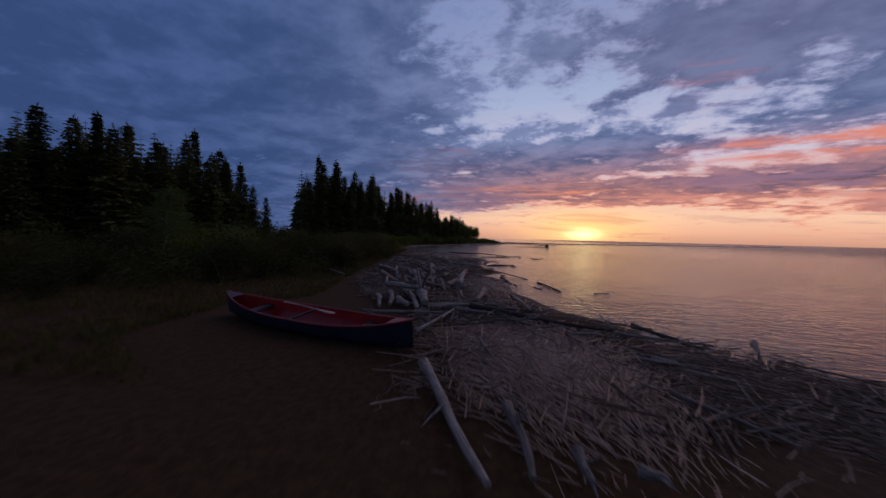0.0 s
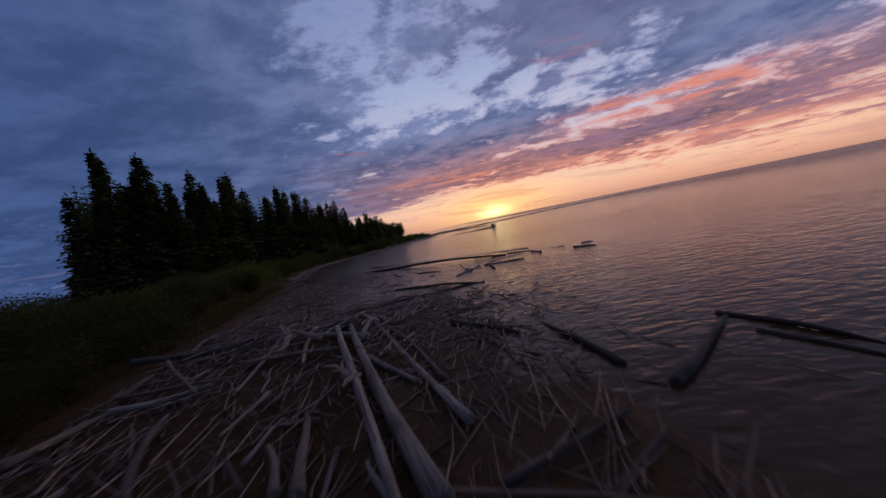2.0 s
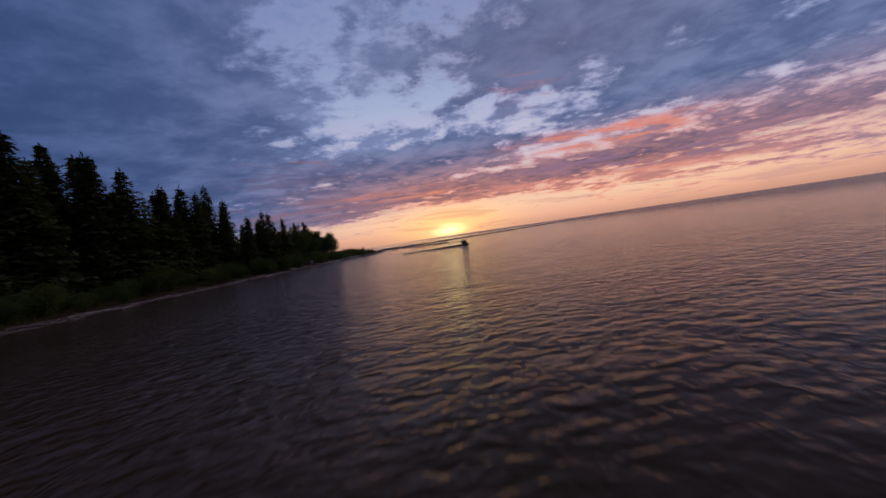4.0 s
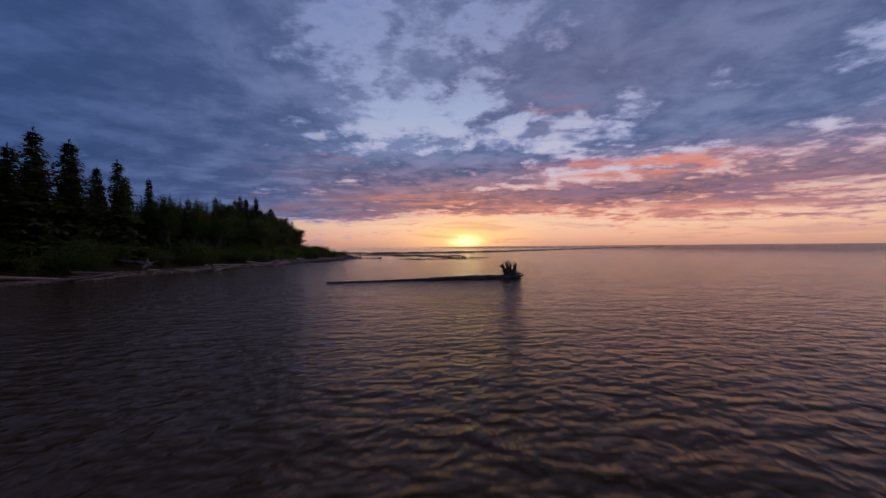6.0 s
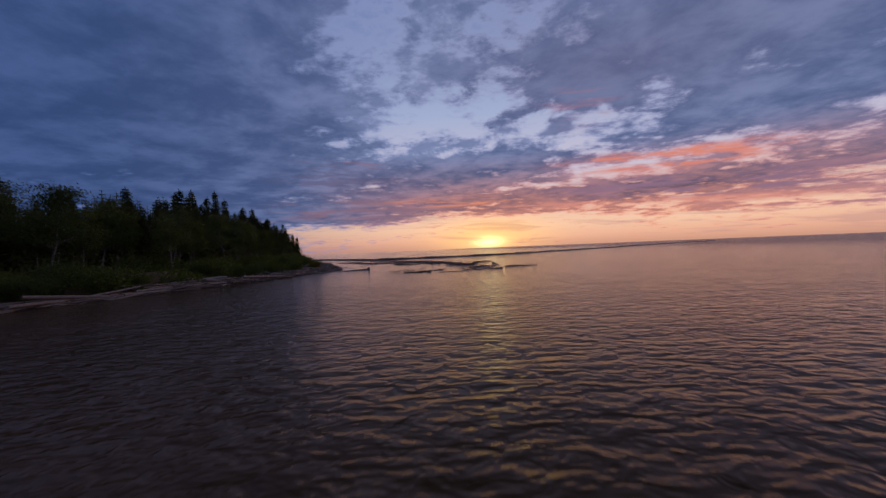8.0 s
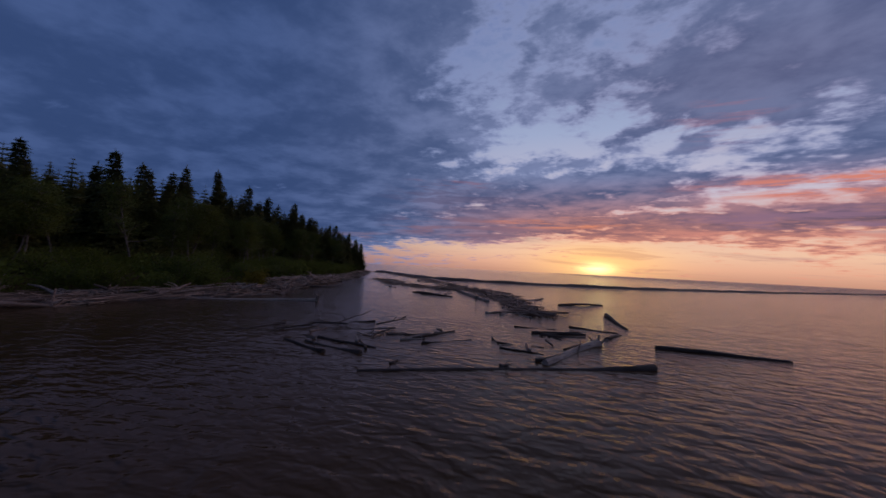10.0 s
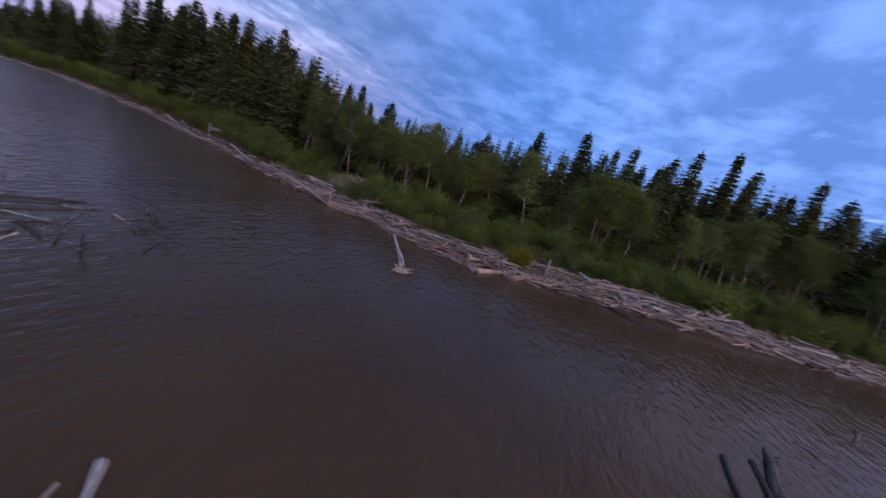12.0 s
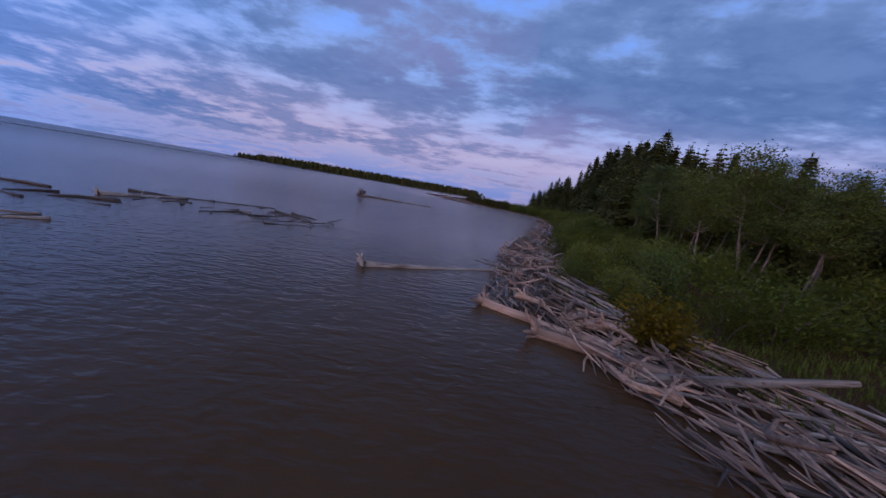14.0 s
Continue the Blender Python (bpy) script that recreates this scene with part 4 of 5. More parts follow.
drift(0.5, 48.7, 8.0, 41.2, 0.089, 0.1, M_WET)
drift(10.3, 38.1, 10.9, 37.2, 0.059, 0.1, M_WET)
drift(5.9, 39.0, 7.7, 38.3, 0.059, 0.1, M_WET)
drift(2.4, 32.4, 2.8, 33.1, 0.030, 0.1)
drift(2.6, 31.8, 3.2, 31.4, 0.037, 0.1, M_WET)
drift(1.0, 31.8, 1.1, 32.2, 0.030, 0.1)
drift(1.3, 34.2, 0.6, 34.0, 0.030, 0.1)
drift(1.7, 32.8, 2.2, 32.7, 0.030, 0.1, M_WET)
drift(-2.0, 37.2, -0.9, 38.1, 0.030, 0.1)

# the loose end of the jam and what floats off it
drift(0.4, 52.6, 9.9, 42.2, 0.075, 0.1, M_WET)
drift(8.3, 41.7, 10.6, 39.4, 0.042, 0.1, M_WET)
drift(9.1, 39.2, 9.0, 40.1, 0.063, 0.1, M_WET)
drift(4.9, 38.8, 5.3, 41.3, 0.035, 0.1, M_WET)
drift(4.9, 38.9, 5.1, 38.9, 0.048, 0.1, M_WET)
drift(5.7, 39.2, 5.1, 38.5, 0.049, 0.1, M_WOOD)
drift(5.1, 38.5, 4.1, 37.6, 0.059, 0.1, M_WOOD)
drift(5.8, 37.3, 6.3, 39.7, 0.041, 0.1)
drift(6.7, 43.2, 7.4, 42.9, 0.030, 0.1, M_WET)
drift(6.5, 39.8, 8.5, 40.3, 0.030, 0.1, M_WET)
drift(2.9, 41.7, 4.0, 40.6, 0.030, 0.1)
drift(1.7, 44.1, 2.0, 41.8, 0.032, 0.1, M_WOOD)
drift(11.4, 39.1, 11.9, 38.8, 0.030, 0.1, M_WET)
drift(5.5, 38.4, 5.4, 38.2, 0.030, 0.1)
drift(3.5, 39.7, 3.1, 39.3, 0.030, 0.1)
drift(0.3, 43.1, 0.5, 44.3, 0.030, 0.1)
drift(0.6, 40.2, 1.1, 40.3, 0.030, 0.1)

# afloat before the raft
drift(38.2, 128.3, 32.1, 126.8, 0.085, 0.12, M_WET)
drift(39.5, 130.6, 42.5, 129.9, 0.065, 0.12, M_WET)
drift(30.3, 129.3, 32.0, 128.6, 0.047, 0.12, M_WET)
drift(35.0, 130.0, 36.2, 129.8, 0.030, 0.12, M_WET)
drift(36.3, 131.8, 38.1, 132.1, 0.061, 0.12, M_WET)
drift(38.0, 133.5, 39.4, 132.8, 0.048, 0.12, M_WET)
drift(34.8, 127.7, 35.0, 127.7, 0.055, 0.12, M_WET)
drift(32.7, 129.9, 33.8, 131.4, 0.032, 0.12, M_WET)
drift(33.0, 129.4, 34.3, 130.2, 0.030, 0.12, M_WET)

# the dark wood in the bay and the pale logs before the raft
drift(37.9, 130.6, 35.8, 128.1, 0.110, 0.02, M_WOOD, roots=5, taper=0.15, label="thick pale log with a knotted end floating before the raft")
drift(38.5, 131.5, 39.4, 132.5, 0.062, 0.12)
drift(41.0, 137.5, 40.2, 133.8, 0.100, 0.12, M_WET)
drift(40.0, 142.0, 43.4, 143.9, 0.082, 0.12, M_WET)
drift(35.0, 129.4, 36.0, 129.0, 0.030, 0.12, M_WET)
drift(35.7, 129.3, 35.8, 130.2, 0.045, 0.12, M_WARM)
drift(34.9, 130.5, 35.0, 130.0, 0.030, 0.12)
drift(35.9, 132.9, 37.3, 132.8, 0.030, 0.12, M_WET)
drift(36.5, 131.5, 38.1, 132.5, 0.045, 0.12, M_WET)
drift(36.7, 131.4, 37.9, 131.6, 0.041, 0.12, M_WET)
drift(38.2, 133.5, 39.4, 132.7, 0.032, 0.12, M_WET)
drift(36.5, 130.8, 36.5, 130.0, 0.030, 0.12, M_WET)
drift(36.8, 131.3, 37.0, 130.9, 0.030, 0.12, M_WET)
drift(35.7, 128.3, 36.5, 129.1, 0.052, 0.12, M_WET)
drift(36.7, 129.7, 37.5, 130.7, 0.030, 0.12, M_WET)
drift(31.8, 128.0, 30.2, 128.8, 0.058, 0.12, M_WET)
drift(31.0, 127.9, 29.6, 128.9, 0.053, 0.12, M_WET)
drift(31.8, 128.4, 31.4, 129.3, 0.034, 0.12, M_WET)
drift(32.6, 127.4, 32.7, 127.7, 0.030, 0.12)

# the tangle in the bay and the head of the raft
drift(31.1, 128.9, 29.8, 129.5, 0.030, 0.12)
drift(30.3, 129.1, 30.0, 129.3, 0.038, 0.12)
drift(29.8, 129.9, 30.0, 130.6, 0.036, 0.12, M_WARM)
drift(31.4, 129.1, 31.1, 129.9, 0.030, 0.12, M_WOOD)
drift(31.4, 129.0, 31.4, 130.7, 0.030, 0.12, M_WET)
drift(32.4, 129.6, 33.0, 129.9, 0.030, 0.12)
drift(32.4, 130.3, 33.1, 130.7, 0.030, 0.12)
drift(31.9, 130.2, 32.4, 130.3, 0.030, 0.12)
drift(33.0, 129.9, 32.8, 130.3, 0.030, 0.12)
drift(32.0, 130.4, 32.4, 130.6, 0.030, 0.12)
drift(33.2, 130.8, 33.8, 131.3, 0.030, 0.12, M_WET)
drift(33.4, 131.3, 33.2, 131.6, 0.030, 0.12)
drift(35.1, 136.2, 35.8, 136.6, 0.059, 0.12, M_WOOD)
drift(35.7, 135.7, 36.4, 137.3, 0.041, 0.12, M_WOOD)
drift(35.8, 136.4, 36.5, 138.3, 0.045, 0.12, M_WOOD)
drift(35.6, 141.6, 34.4, 148.2, 0.119, 0.12, M_WOOD)
drift(37.0, 135.4, 36.5, 137.1, 0.049, 0.12, M_WOOD)
drift(37.4, 137.6, 36.6, 138.6, 0.045, 0.12)
drift(37.3, 136.4, 36.7, 138.2, 0.036, 0.12)
drift(37.4, 136.3, 37.5, 137.9, 0.075, 0.12, M_WARM)
drift(36.6, 139.3, 37.2, 143.8, 0.049, 0.12)
drift(37.8, 150.6, 38.4, 150.6, 0.069, 0.12)
drift(31.2, 144.8, 33.4, 143.9, 0.055, 0.12, M_WET)
drift(26.7, 155.9, 29.8, 156.2, 0.100, 0.12, M_WET)
drift(39.2, 145.1, 40.2, 146.8, 0.063, 0.12, M_WET)
drift(36.2, 138.9, 36.9, 141.3, 0.051, 0.12, M_WOOD)

# beside the raft
drift(31.0, 145.5, 33.2, 144.4, 0.048, 0.12, M_WET)
drift(32.8, 145.6, 33.3, 148.1, 0.040, 0.12, M_WET)
drift(35.1, 143.6, 33.6, 149.8, 0.153, 0.12, M_WOOD)

# the far end of the second shore
drift(31.9, 145.3, 30.3, 146.3, 0.103, 0.12, M_WET)
drift(27.5, 151.1, 28.3, 150.2, 0.059, 0.12, M_WET)
drift(19.9, 132.9, 23.4, 138.2, 0.078, 0.12)
drift(20.7, 135.1, 20.2, 139.6, 0.068, 0.12)
drift(17.6, 129.8, 16.3, 133.0, 0.117, 0.12, M_WARM)
drift(16.4, 126.0, 19.5, 131.5, 0.081, 0.12)
drift(21.2, 156.5, 20.2, 159.8, 0.075, 0.12)

# low in the heap on the second shore
drift(22.8, 145.7, 24.3, 147.1, 0.060, 0.12, M_WET)
drift(21.9, 147.9, 20.7, 150.8, 0.087, 0.12, M_WARM)
drift(21.8, 147.7, 19.2, 151.2, 0.059, 0.12)
drift(22.9, 148.4, 21.4, 150.5, 0.066, 0.12, M_WARM)

# the heap on the second shore
drift(22.4, 142.8, 20.1, 143.8, 0.034, 0.12)
drift(19.5, 131.6, 23.3, 138.9, 0.106, 0.12, M_WOOD)
drift(18.5, 130.9, 19.8, 137.6, 0.089, 0.12)
drift(22.9, 146.1, 24.4, 147.4, 0.047, 0.12, M_WET)
drift(22.5, 147.2, 21.3, 148.4, 0.066, 0.12, M_WARM)
drift(22.5, 145.6, 20.4, 148.4, 0.068, 0.12, M_WARM)
drift(22.0, 146.1, 19.2, 148.1, 0.046, 0.12)

# across the heap
drift(20.5, 133.2, 23.0, 138.8, 0.099, 0.12, M_WOOD)
drift(22.4, 140.9, 21.1, 142.1, 0.063, 0.12, M_WARM)
drift(22.0, 143.6, 20.5, 144.9, 0.048, 0.12)
drift(21.7, 144.0, 19.4, 145.7, 0.046, 0.12, M_WOOD)
drift(22.4, 144.0, 21.5, 145.4, 0.043, 0.12, M_WARM)
drift(20.3, 143.9, 19.5, 144.9, 0.045, 0.12)
drift(21.2, 145.1, 20.7, 146.1, 0.048, 0.12, M_WARM)
drift(22.9, 146.0, 22.1, 145.2, 0.059, 0.12, M_WET)
drift(22.4, 142.1, 22.3, 143.4, 0.054, 0.12)
drift(20.2, 132.9, 20.6, 138.8, 0.069, 0.12)
drift(19.5, 133.4, 19.6, 138.5, 0.059, 0.12)

# on top of the heap
drift(22.0, 143.0, 21.5, 141.8, 0.036, 0.12, M_WARM)
drift(21.8, 143.4, 22.3, 142.2, 0.037, 0.12)
drift(21.9, 143.3, 20.9, 144.7, 0.037, 0.12, M_WARM)
drift(20.7, 144.2, 21.8, 143.7, 0.038, 0.12)
drift(21.1, 143.2, 19.8, 144.1, 0.034, 0.12, M_WOOD)
drift(21.2, 143.7, 20.1, 144.3, 0.038, 0.12)
drift(21.4, 144.8, 21.7, 144.7, 0.044, 0.12, M_WET)
drift(19.6, 143.1, 19.9, 143.4, 0.058, 0.12, M_WOOD)
drift(20.9, 134.1, 22.7, 138.6, 0.082, 0.12, M_WOOD)
drift(22.2, 141.0, 20.8, 141.8, 0.048, 0.12, M_WARM)

# the great uprooted tree that floats off the beach, and rooted logs on the second shore
drift(29.1, 98.9, 19.7, 100.0, 0.160, 0.06, M_SOAKED, roots=16, bend=0.004, taper=0.66, upright=True, label="long uprooted trunk with a fan of roots afloat")
drift(26.9, 137.1, 21.4, 135.2, 0.115, 0.00, M_WOOD, roots=13, label="grey log with a root ball reaching out over the water")
drift(23.9, 139.4, 21.8, 141.5, 0.125, 0.10, M_WARM, roots=13, label="pinkish bare log with gnarled roots at the water's edge")
drift(23.3, 141.0, 21.3, 142.9, 0.130, 0.12, M_WARM, roots=13, label="pinkish bare log with gnarled roots at the water's edge")
drift(22.4, 142.6, 19.0, 143.4, 0.105, 0.32, M_WOOD, roots=13, label="long pale log with tangled roots across the heap")
drift(7.0, 112.5, 3.8, 115.0, 0.170, 0.30, M_WOOD, roots=8, label="bleached stump with upright roots on the shore")
drift(20.3, 131.2, 18.4, 133.8, 0.160, 0.10, M_WARM, roots=8, label="pale stump with roots on the shore heap")


def log_stock(count, seed):
    rng = random.Random(seed)
    stock = []
    for k in range(count):
        length, r = rng.uniform(1.6, 6.0), rng.uniform(0.04, 0.105)
        stock.append((length, r, log_shape(length, r, rng, rng.uniform(0.0, 0.05)).mesh("driftwood_log", rng.choice((M_WOOD, M_WARM, M_SOAKED)))))
    return stock


STOCK = log_stock(16, 5)


def strew(count, seed, place, heading, label, pile=0.25, swing=20.0, thin=1.0, name="driftwood_log"):
    """Lay a number of logs of the stock about places, more or less along a heading."""
    rng = random.Random(seed)
    for _ in range(count):
        x, y = place(rng)
        length, r, me = rng.choice([q for q in STOCK if q[1] < (0.085 if y > 15 else 0.2) * thin and q[0] < 4] if thin < 0.9 or y < 40 else [q for q in STOCK if q[1] < 0.105 * thin])
        a = radians(heading(x, y) + rng.gauss(0, swing)) + (math.pi if rng.random() < 0.5 else 0)
        size = rng.uniform(0.7, 1.15)
        dx, dy = math.cos(a) * length * size / 2, math.sin(a) * length * size / 2
        up = rng.uniform(0, 1) ** 2 * pile
        if pile > 0.32 and min(ground_z(x - dx, y - dy), ground_z(x + dx, y + dy)) < 0.0:
            continue            # the heap's logs lie clear of the water
        z = lambda px, py: max(ground_z(px, py) + 0.7 * r, 0.2 * r) + up  # noqa: E731
        ob = tagged(new(name, me), label, "log", LOG_GROUP)
        ob.matrix_world = lie(x - dx, y - dy, x + dx, y + dy, z(x - dx, y - dy), z(x + dx, y + dy), rng.uniform(0, 6.28)) @ Matrix.Diagonal((size, size, size, 1))


def shore_heading(x, y):
    return math.degrees(math.atan2(6.0, shore_x(y + 3) - shore_x(y - 3)))


RAFT = [(37.5, 136.2), (37.2, 138.7), (37.2, 144.5), (36.2, 150), (33.5, 157), (28.4, 172.7), (20, 193), (14, 206)]


def raft_at(u):
    u = min(max(u, 0), 0.9999) * (len(RAFT) - 1)
    k = int(u)
    (xa, ya), (xb, yb) = RAFT[k], RAFT[k + 1]
    return xa + (xb - xa) * (u - k), ya + (yb - ya) * (u - k), math.degrees(math.atan2(yb - ya, xb - xa))


def mat_left(y):
    return float(np.interp(y, [7, 10, 14, 24, 32, 40], [-1.6, -2.6, -4.0, -4.2, -4.6, -5.0]))


def in_jam(rng):
    y = 12 + 21 * rng.random() ** 0.8
    return rng.uniform(mat_left(y) + 0.5, float(np.interp(y, [12, 16, 22, 27, 33], [1.6, 2.0, 3.0, 2.2, 0.5]))), y


def on_shore(lo, hi, inner, outer):
    def pick(rng):
        y = rng.uniform(lo, hi)
        return shore_x(y) - rng.uniform(outer, inner), y
    return pick


SPUR = [(33.7, 152.0), (30.8, 153.3), (27, 157), (23, 167)]


def on_spur(rng):
    u = rng.random() * 2.999
    (xa, ya), (xb, yb) = SPUR[int(u)], SPUR[int(u) + 1]
    u -= int(u)
    return xa + (xb - xa) * u + rng.gauss(0, 0.8), ya + (yb - ya) * u + rng.gauss(0, 0.8)


def on_raft(rng):
    u = rng.random() ** 0.9
    x, y, _ = raft_at(u)
    return x + rng.gauss(0, 0.32 + 0.9 * u), y + rng.gauss(0, 0.35 + u)


strew(34, 21, in_jam, lambda x, y: 95 - 5 * (x - 0.5), "weathered grey driftwood log in a beach log jam", 0.30, 24)
strew(46, 29, on_shore(127, 162, 3.0, 1.1), shore_heading, "pale stripped log in a heap along the shore", 0.35, 19, 0.9)
strew(40, 28, on_shore(129, 158, 2.8, 1.1), shore_heading, "long pale stripped pole in a heap along the shore", 0.40, 20, 0.9, "driftwood_pole")
strew(34, 26, on_raft, lambda x, y: 80, "grey driftwood log in a floating raft of wood", 0.15, 38, 0.8)


def branch_stock(count, seed, woods):
    """Forked bare branches."""
    rng = random.Random(seed)
    stock = []
    for _ in range(count):
        length, r = rng.uniform(0.8, 2.0), rng.uniform(0.016, 0.032)
        sh = Shape()
        side = rng.choice((-1, 1))
        a, b, c = Vector((0, 0, 0)), Vector((length * 0.5, rng.uniform(-.06, .06), 0.02)), Vector((length, rng.uniform(-.16, .16), rng.uniform(0, .08)))
        sh.tube([a, b, c], [r, r * 0.8, r * 0.3], 6, 0.1, rng)
        for k in range(rng.choice((1, 2, 3))):
            u = rng.uniform(0.25, 0.8)
            p = a.lerp(c, u)
            q = p + Vector((length * rng.uniform(0.15, 0.32), side * length * rng.uniform(0.08, 0.25), rng.uniform(0.0, 0.14)))
            sh.tube([p, p.lerp(q, 0.5) + Vector((0, 0, 0.02)), q], [r * 0.55, r * 0.4, r * 0.15], 5, 0.1, rng)
            side = -side
        stock.append(sh.mesh("driftwood_branch", rng.choice(woods)))
    return stock


BRANCHES = branch_stock(14, 9, (M_WOOD, M_WARM, M_SOAKED))
SOGGY = branch_stock(4, 10, (M_WET,))


def scatter_branches(count, seed, place, label, wet=False):
    rng = random.Random(seed)
    for _ in range(count):
        x, y = place(rng)
        ob = tagged(new("driftwood_branch", rng.choice(SOGGY if wet else BRANCHES)), label, "branch", "driftwood branches")
        z = max(ground_z(x, y), 0.0) + 0.02 + rng.random() ** 2 * 0.15
        size = rng.uniform(0.7, 1.25)
        ob.matrix_world = Matrix.Translation((x, y, z)) @ Matrix.Rotation(rng.uniform(0, 6.28), 4, "Z") @ Matrix.Rotation(rng.gauss(0, 0.06), 4, "Y") @ Matrix.Scale(size, 4)


def snag_stock(count, seed):
    """Gnarled pieces of root: a kinked knot with crooked arms."""
    rng = random.Random(seed)
    stock = []
    for _ in range(count):
        sh, r = Shape(), rng.uniform(0.045, 0.085)
        p, d = Vector((0, 0, r)), Vector((1, 0, 0.05))
        pts = [p]
        for _ in range(5):
            d = (d + Vector((rng.gauss(0, 0.1), rng.gauss(0, 0.45), rng.gauss(0, 0.16)))).normalized()
            p = p + d * rng.uniform(0.16, 0.34)
            p.z = max(p.z, 0.5 * r)
            pts.append(p)
        sh.tube(pts, [r * q for q in (1.5, 1.15, 1.0, 0.8, 0.65, 0.35)], 8, 0.2, rng)
        for _ in range(rng.choice((4, 5, 6))):
            a = pts[rng.choice((0, 0, 0, 1, 3))]
            g = Vector((rng.uniform(-1.0, 0.2), rng.uniform(-1, 1), rng.uniform(-0.1, 0.9))).normalized() * rng.uniform(0.22, 0.5)
            b = a + g * 0.55 + Vector((0, rng.gauss(0, 0.05), 0.03))
            sh.tube([a, b, a + g + Vector((rng.gauss(0, 0.1), rng.gauss(0, 0.1), rng.gauss(0, 0.06)))], [r * 0.7, r * 0.45, r * 0.14], 6, 0.15, rng)
        stock.append(sh.mesh("root_snag", rng.choice((M_WARM, M_WARM, M_WOOD))))
    return stock


def scatter_snags(count, seed, place, label):
    rng = random.Random(seed)
    stock = snag_stock(9, seed)
    for _ in range(count):
        x, y = place(rng)
        ob = tagged(new("root_snag", rng.choice(stock)), label, "root", "driftwood roots")
        ob.matrix_world = Matrix.Translation((x, y, max(ground_z(x, y), 0.0) + rng.random() * 0.15)) @ Matrix.Rotation(rng.uniform(0, 6.28), 4, "Z") @ Matrix.Scale(rng.uniform(0.7, 1.2), 4)


scatter_snags(56, 71, on_shore(129, 158, 2.2, 0.5), "gnarled pinkish root piece in the shore heap")
scatter_snags(8, 72, in_jam, "gnarled grey root piece caught in the log jam")
scatter_branches(110, 61, in_jam, "bare forked branch caught in the log jam")
scatter_branches(36, 62, lambda r: (2.4 + r.gauss(0, 1.6), r.uniform(3.5, 9.0)), "bare forked branch on the reed mat")
scatter_branches(70, 63, on_shore(126, 160, 2.8, 0.4), "bleached forked branch on the shore heap")
scatter_branches(26, 64, on_raft, "grey forked branch in the floating raft")
scatter_branches(7, 65, lambda r: (31.0 + r.gauss(0, 0.8), 131.0 + r.gauss(0, 0.5)), "dark branch of a tangle adrift in the bay", True)
scatter_branches(5, 66, lambda r: (28.8 + r.gauss(0, 0.8), 130.5 + r.gauss(0, 0.5)), "dark branch of a tangle adrift in the bay", True)


def stick_heap(name, label, count, seed, place, heading, swing, lengths=(0.3, 1.5), radii=(0.008, 0.03), pile=0.15, mat=None):
    rng = random.Random(seed)
    sh = Shape()
    for _ in range(count):
        x, y = place(rng)
        a = radians(heading(x, y) + rng.gauss(0, swing))
        big = rng.random() ** 2
        ln = lengths[0] + (lengths[1] - lengths[0]) * big
        r = radii[0] + (radii[1] - radii[0]) * (0.7 * big + 0.3 * rng.random())
        up = rng.random() ** 2 * pile
        z = max(ground_z(x, y), 0.0) + r * 0.5 + up
        d = Vector((math.cos(a) * ln / 2, math.sin(a) * ln / 2, rng.gauss(0, 0.04) * ln))
        c = Vector((x, y, z))
        k = Vector((rng.gauss(0, 0.05), rng.gauss(0, 0.05), 0)) * ln
        sh.tube([c - d, c + k, c + d], [r, r * 0.9, r * 0.5], 4 if r < 0.035 else 8, 0.0, rng, r > 0.035)
    tagged(new(name, sh.mesh(name, mat or M_STICKS, False)), label, "sticks", kind="stuff")


def jam_wide(rng):
    y = rng.uniform(1.5, 36)
    if y < 9:
        return rng.uniform(-0.5, float(np.interp(y, [1.5, 5, 6, 9], [7.5, 7.0, 2.5, 2.0]))), y
    lo, hi = mat_left(y), float(np.interp(y, [9, 12, 18, 25, 31, 36], [2.6, 2.3, 2.2, 3.2, 3.2, 3.0]))
    return lo + (hi - lo) * rng.random() ** 1.5, y


stick_heap("driftwood_sticks", "litter of damp grey sticks between the beach logs", 7500, 31, jam_wide, lambda x, y: 90 - 6 * x, 30, (0.10, 1.3), (0.003, 0.019), mat=M_LITTER)
stick_heap("stranded_logs", "bleached logs stranded along the far waterline", 26, 51, on_shore(60, 112, 2.0, -0.2), shore_heading, 15, (1.5, 6.0), (0.05, 0.10), 0.1)
stick_heap("stranded_logs", "bleached logs stranded along the waterline", 46, 52, on_shore(112, 130, 1.6, -0.1), shore_heading, 12, (1.5, 6.0), (0.05, 0.10), 0.15)
stick_heap("stranded_logs", "pale logs heaped along the far end of the shore", 24, 53, on_shore(160, 205, 2.2, -0.3), shore_heading, 12, (1.5, 6.0), (0.05, 0.10), 0.2)
stick_heap("stranded_logs", "dark logs in a loose spur of the floating raft", 18, 54, on_spur, lambda x, y: 100, 40, (1.2, 3.5), (0.035, 0.06), 0.05)
stick_heap("reed_mat", "flattened mat of pale broken reeds on the beach", 13000, 41, lambda r: (2.3 + r.gauss(0, 0.8), 3.7 + r.gauss(0, 1.1)), lambda x, y: 100 - 28 * (x - 2.1), 16, (0.10, 0.7), (0.003, 0.011), 0.06, M_REED)
stick_heap("reed_mat", "brown mound of broken reeds washed up beside the shallows", 3000, 45, lambda r: (5.6 + r.gauss(0, 0.9), 3.0 + r.gauss(0, 0.8)), lambda x, y: 150, 25, (0.10, 0.6), (0.003, 0.010), 0.12)
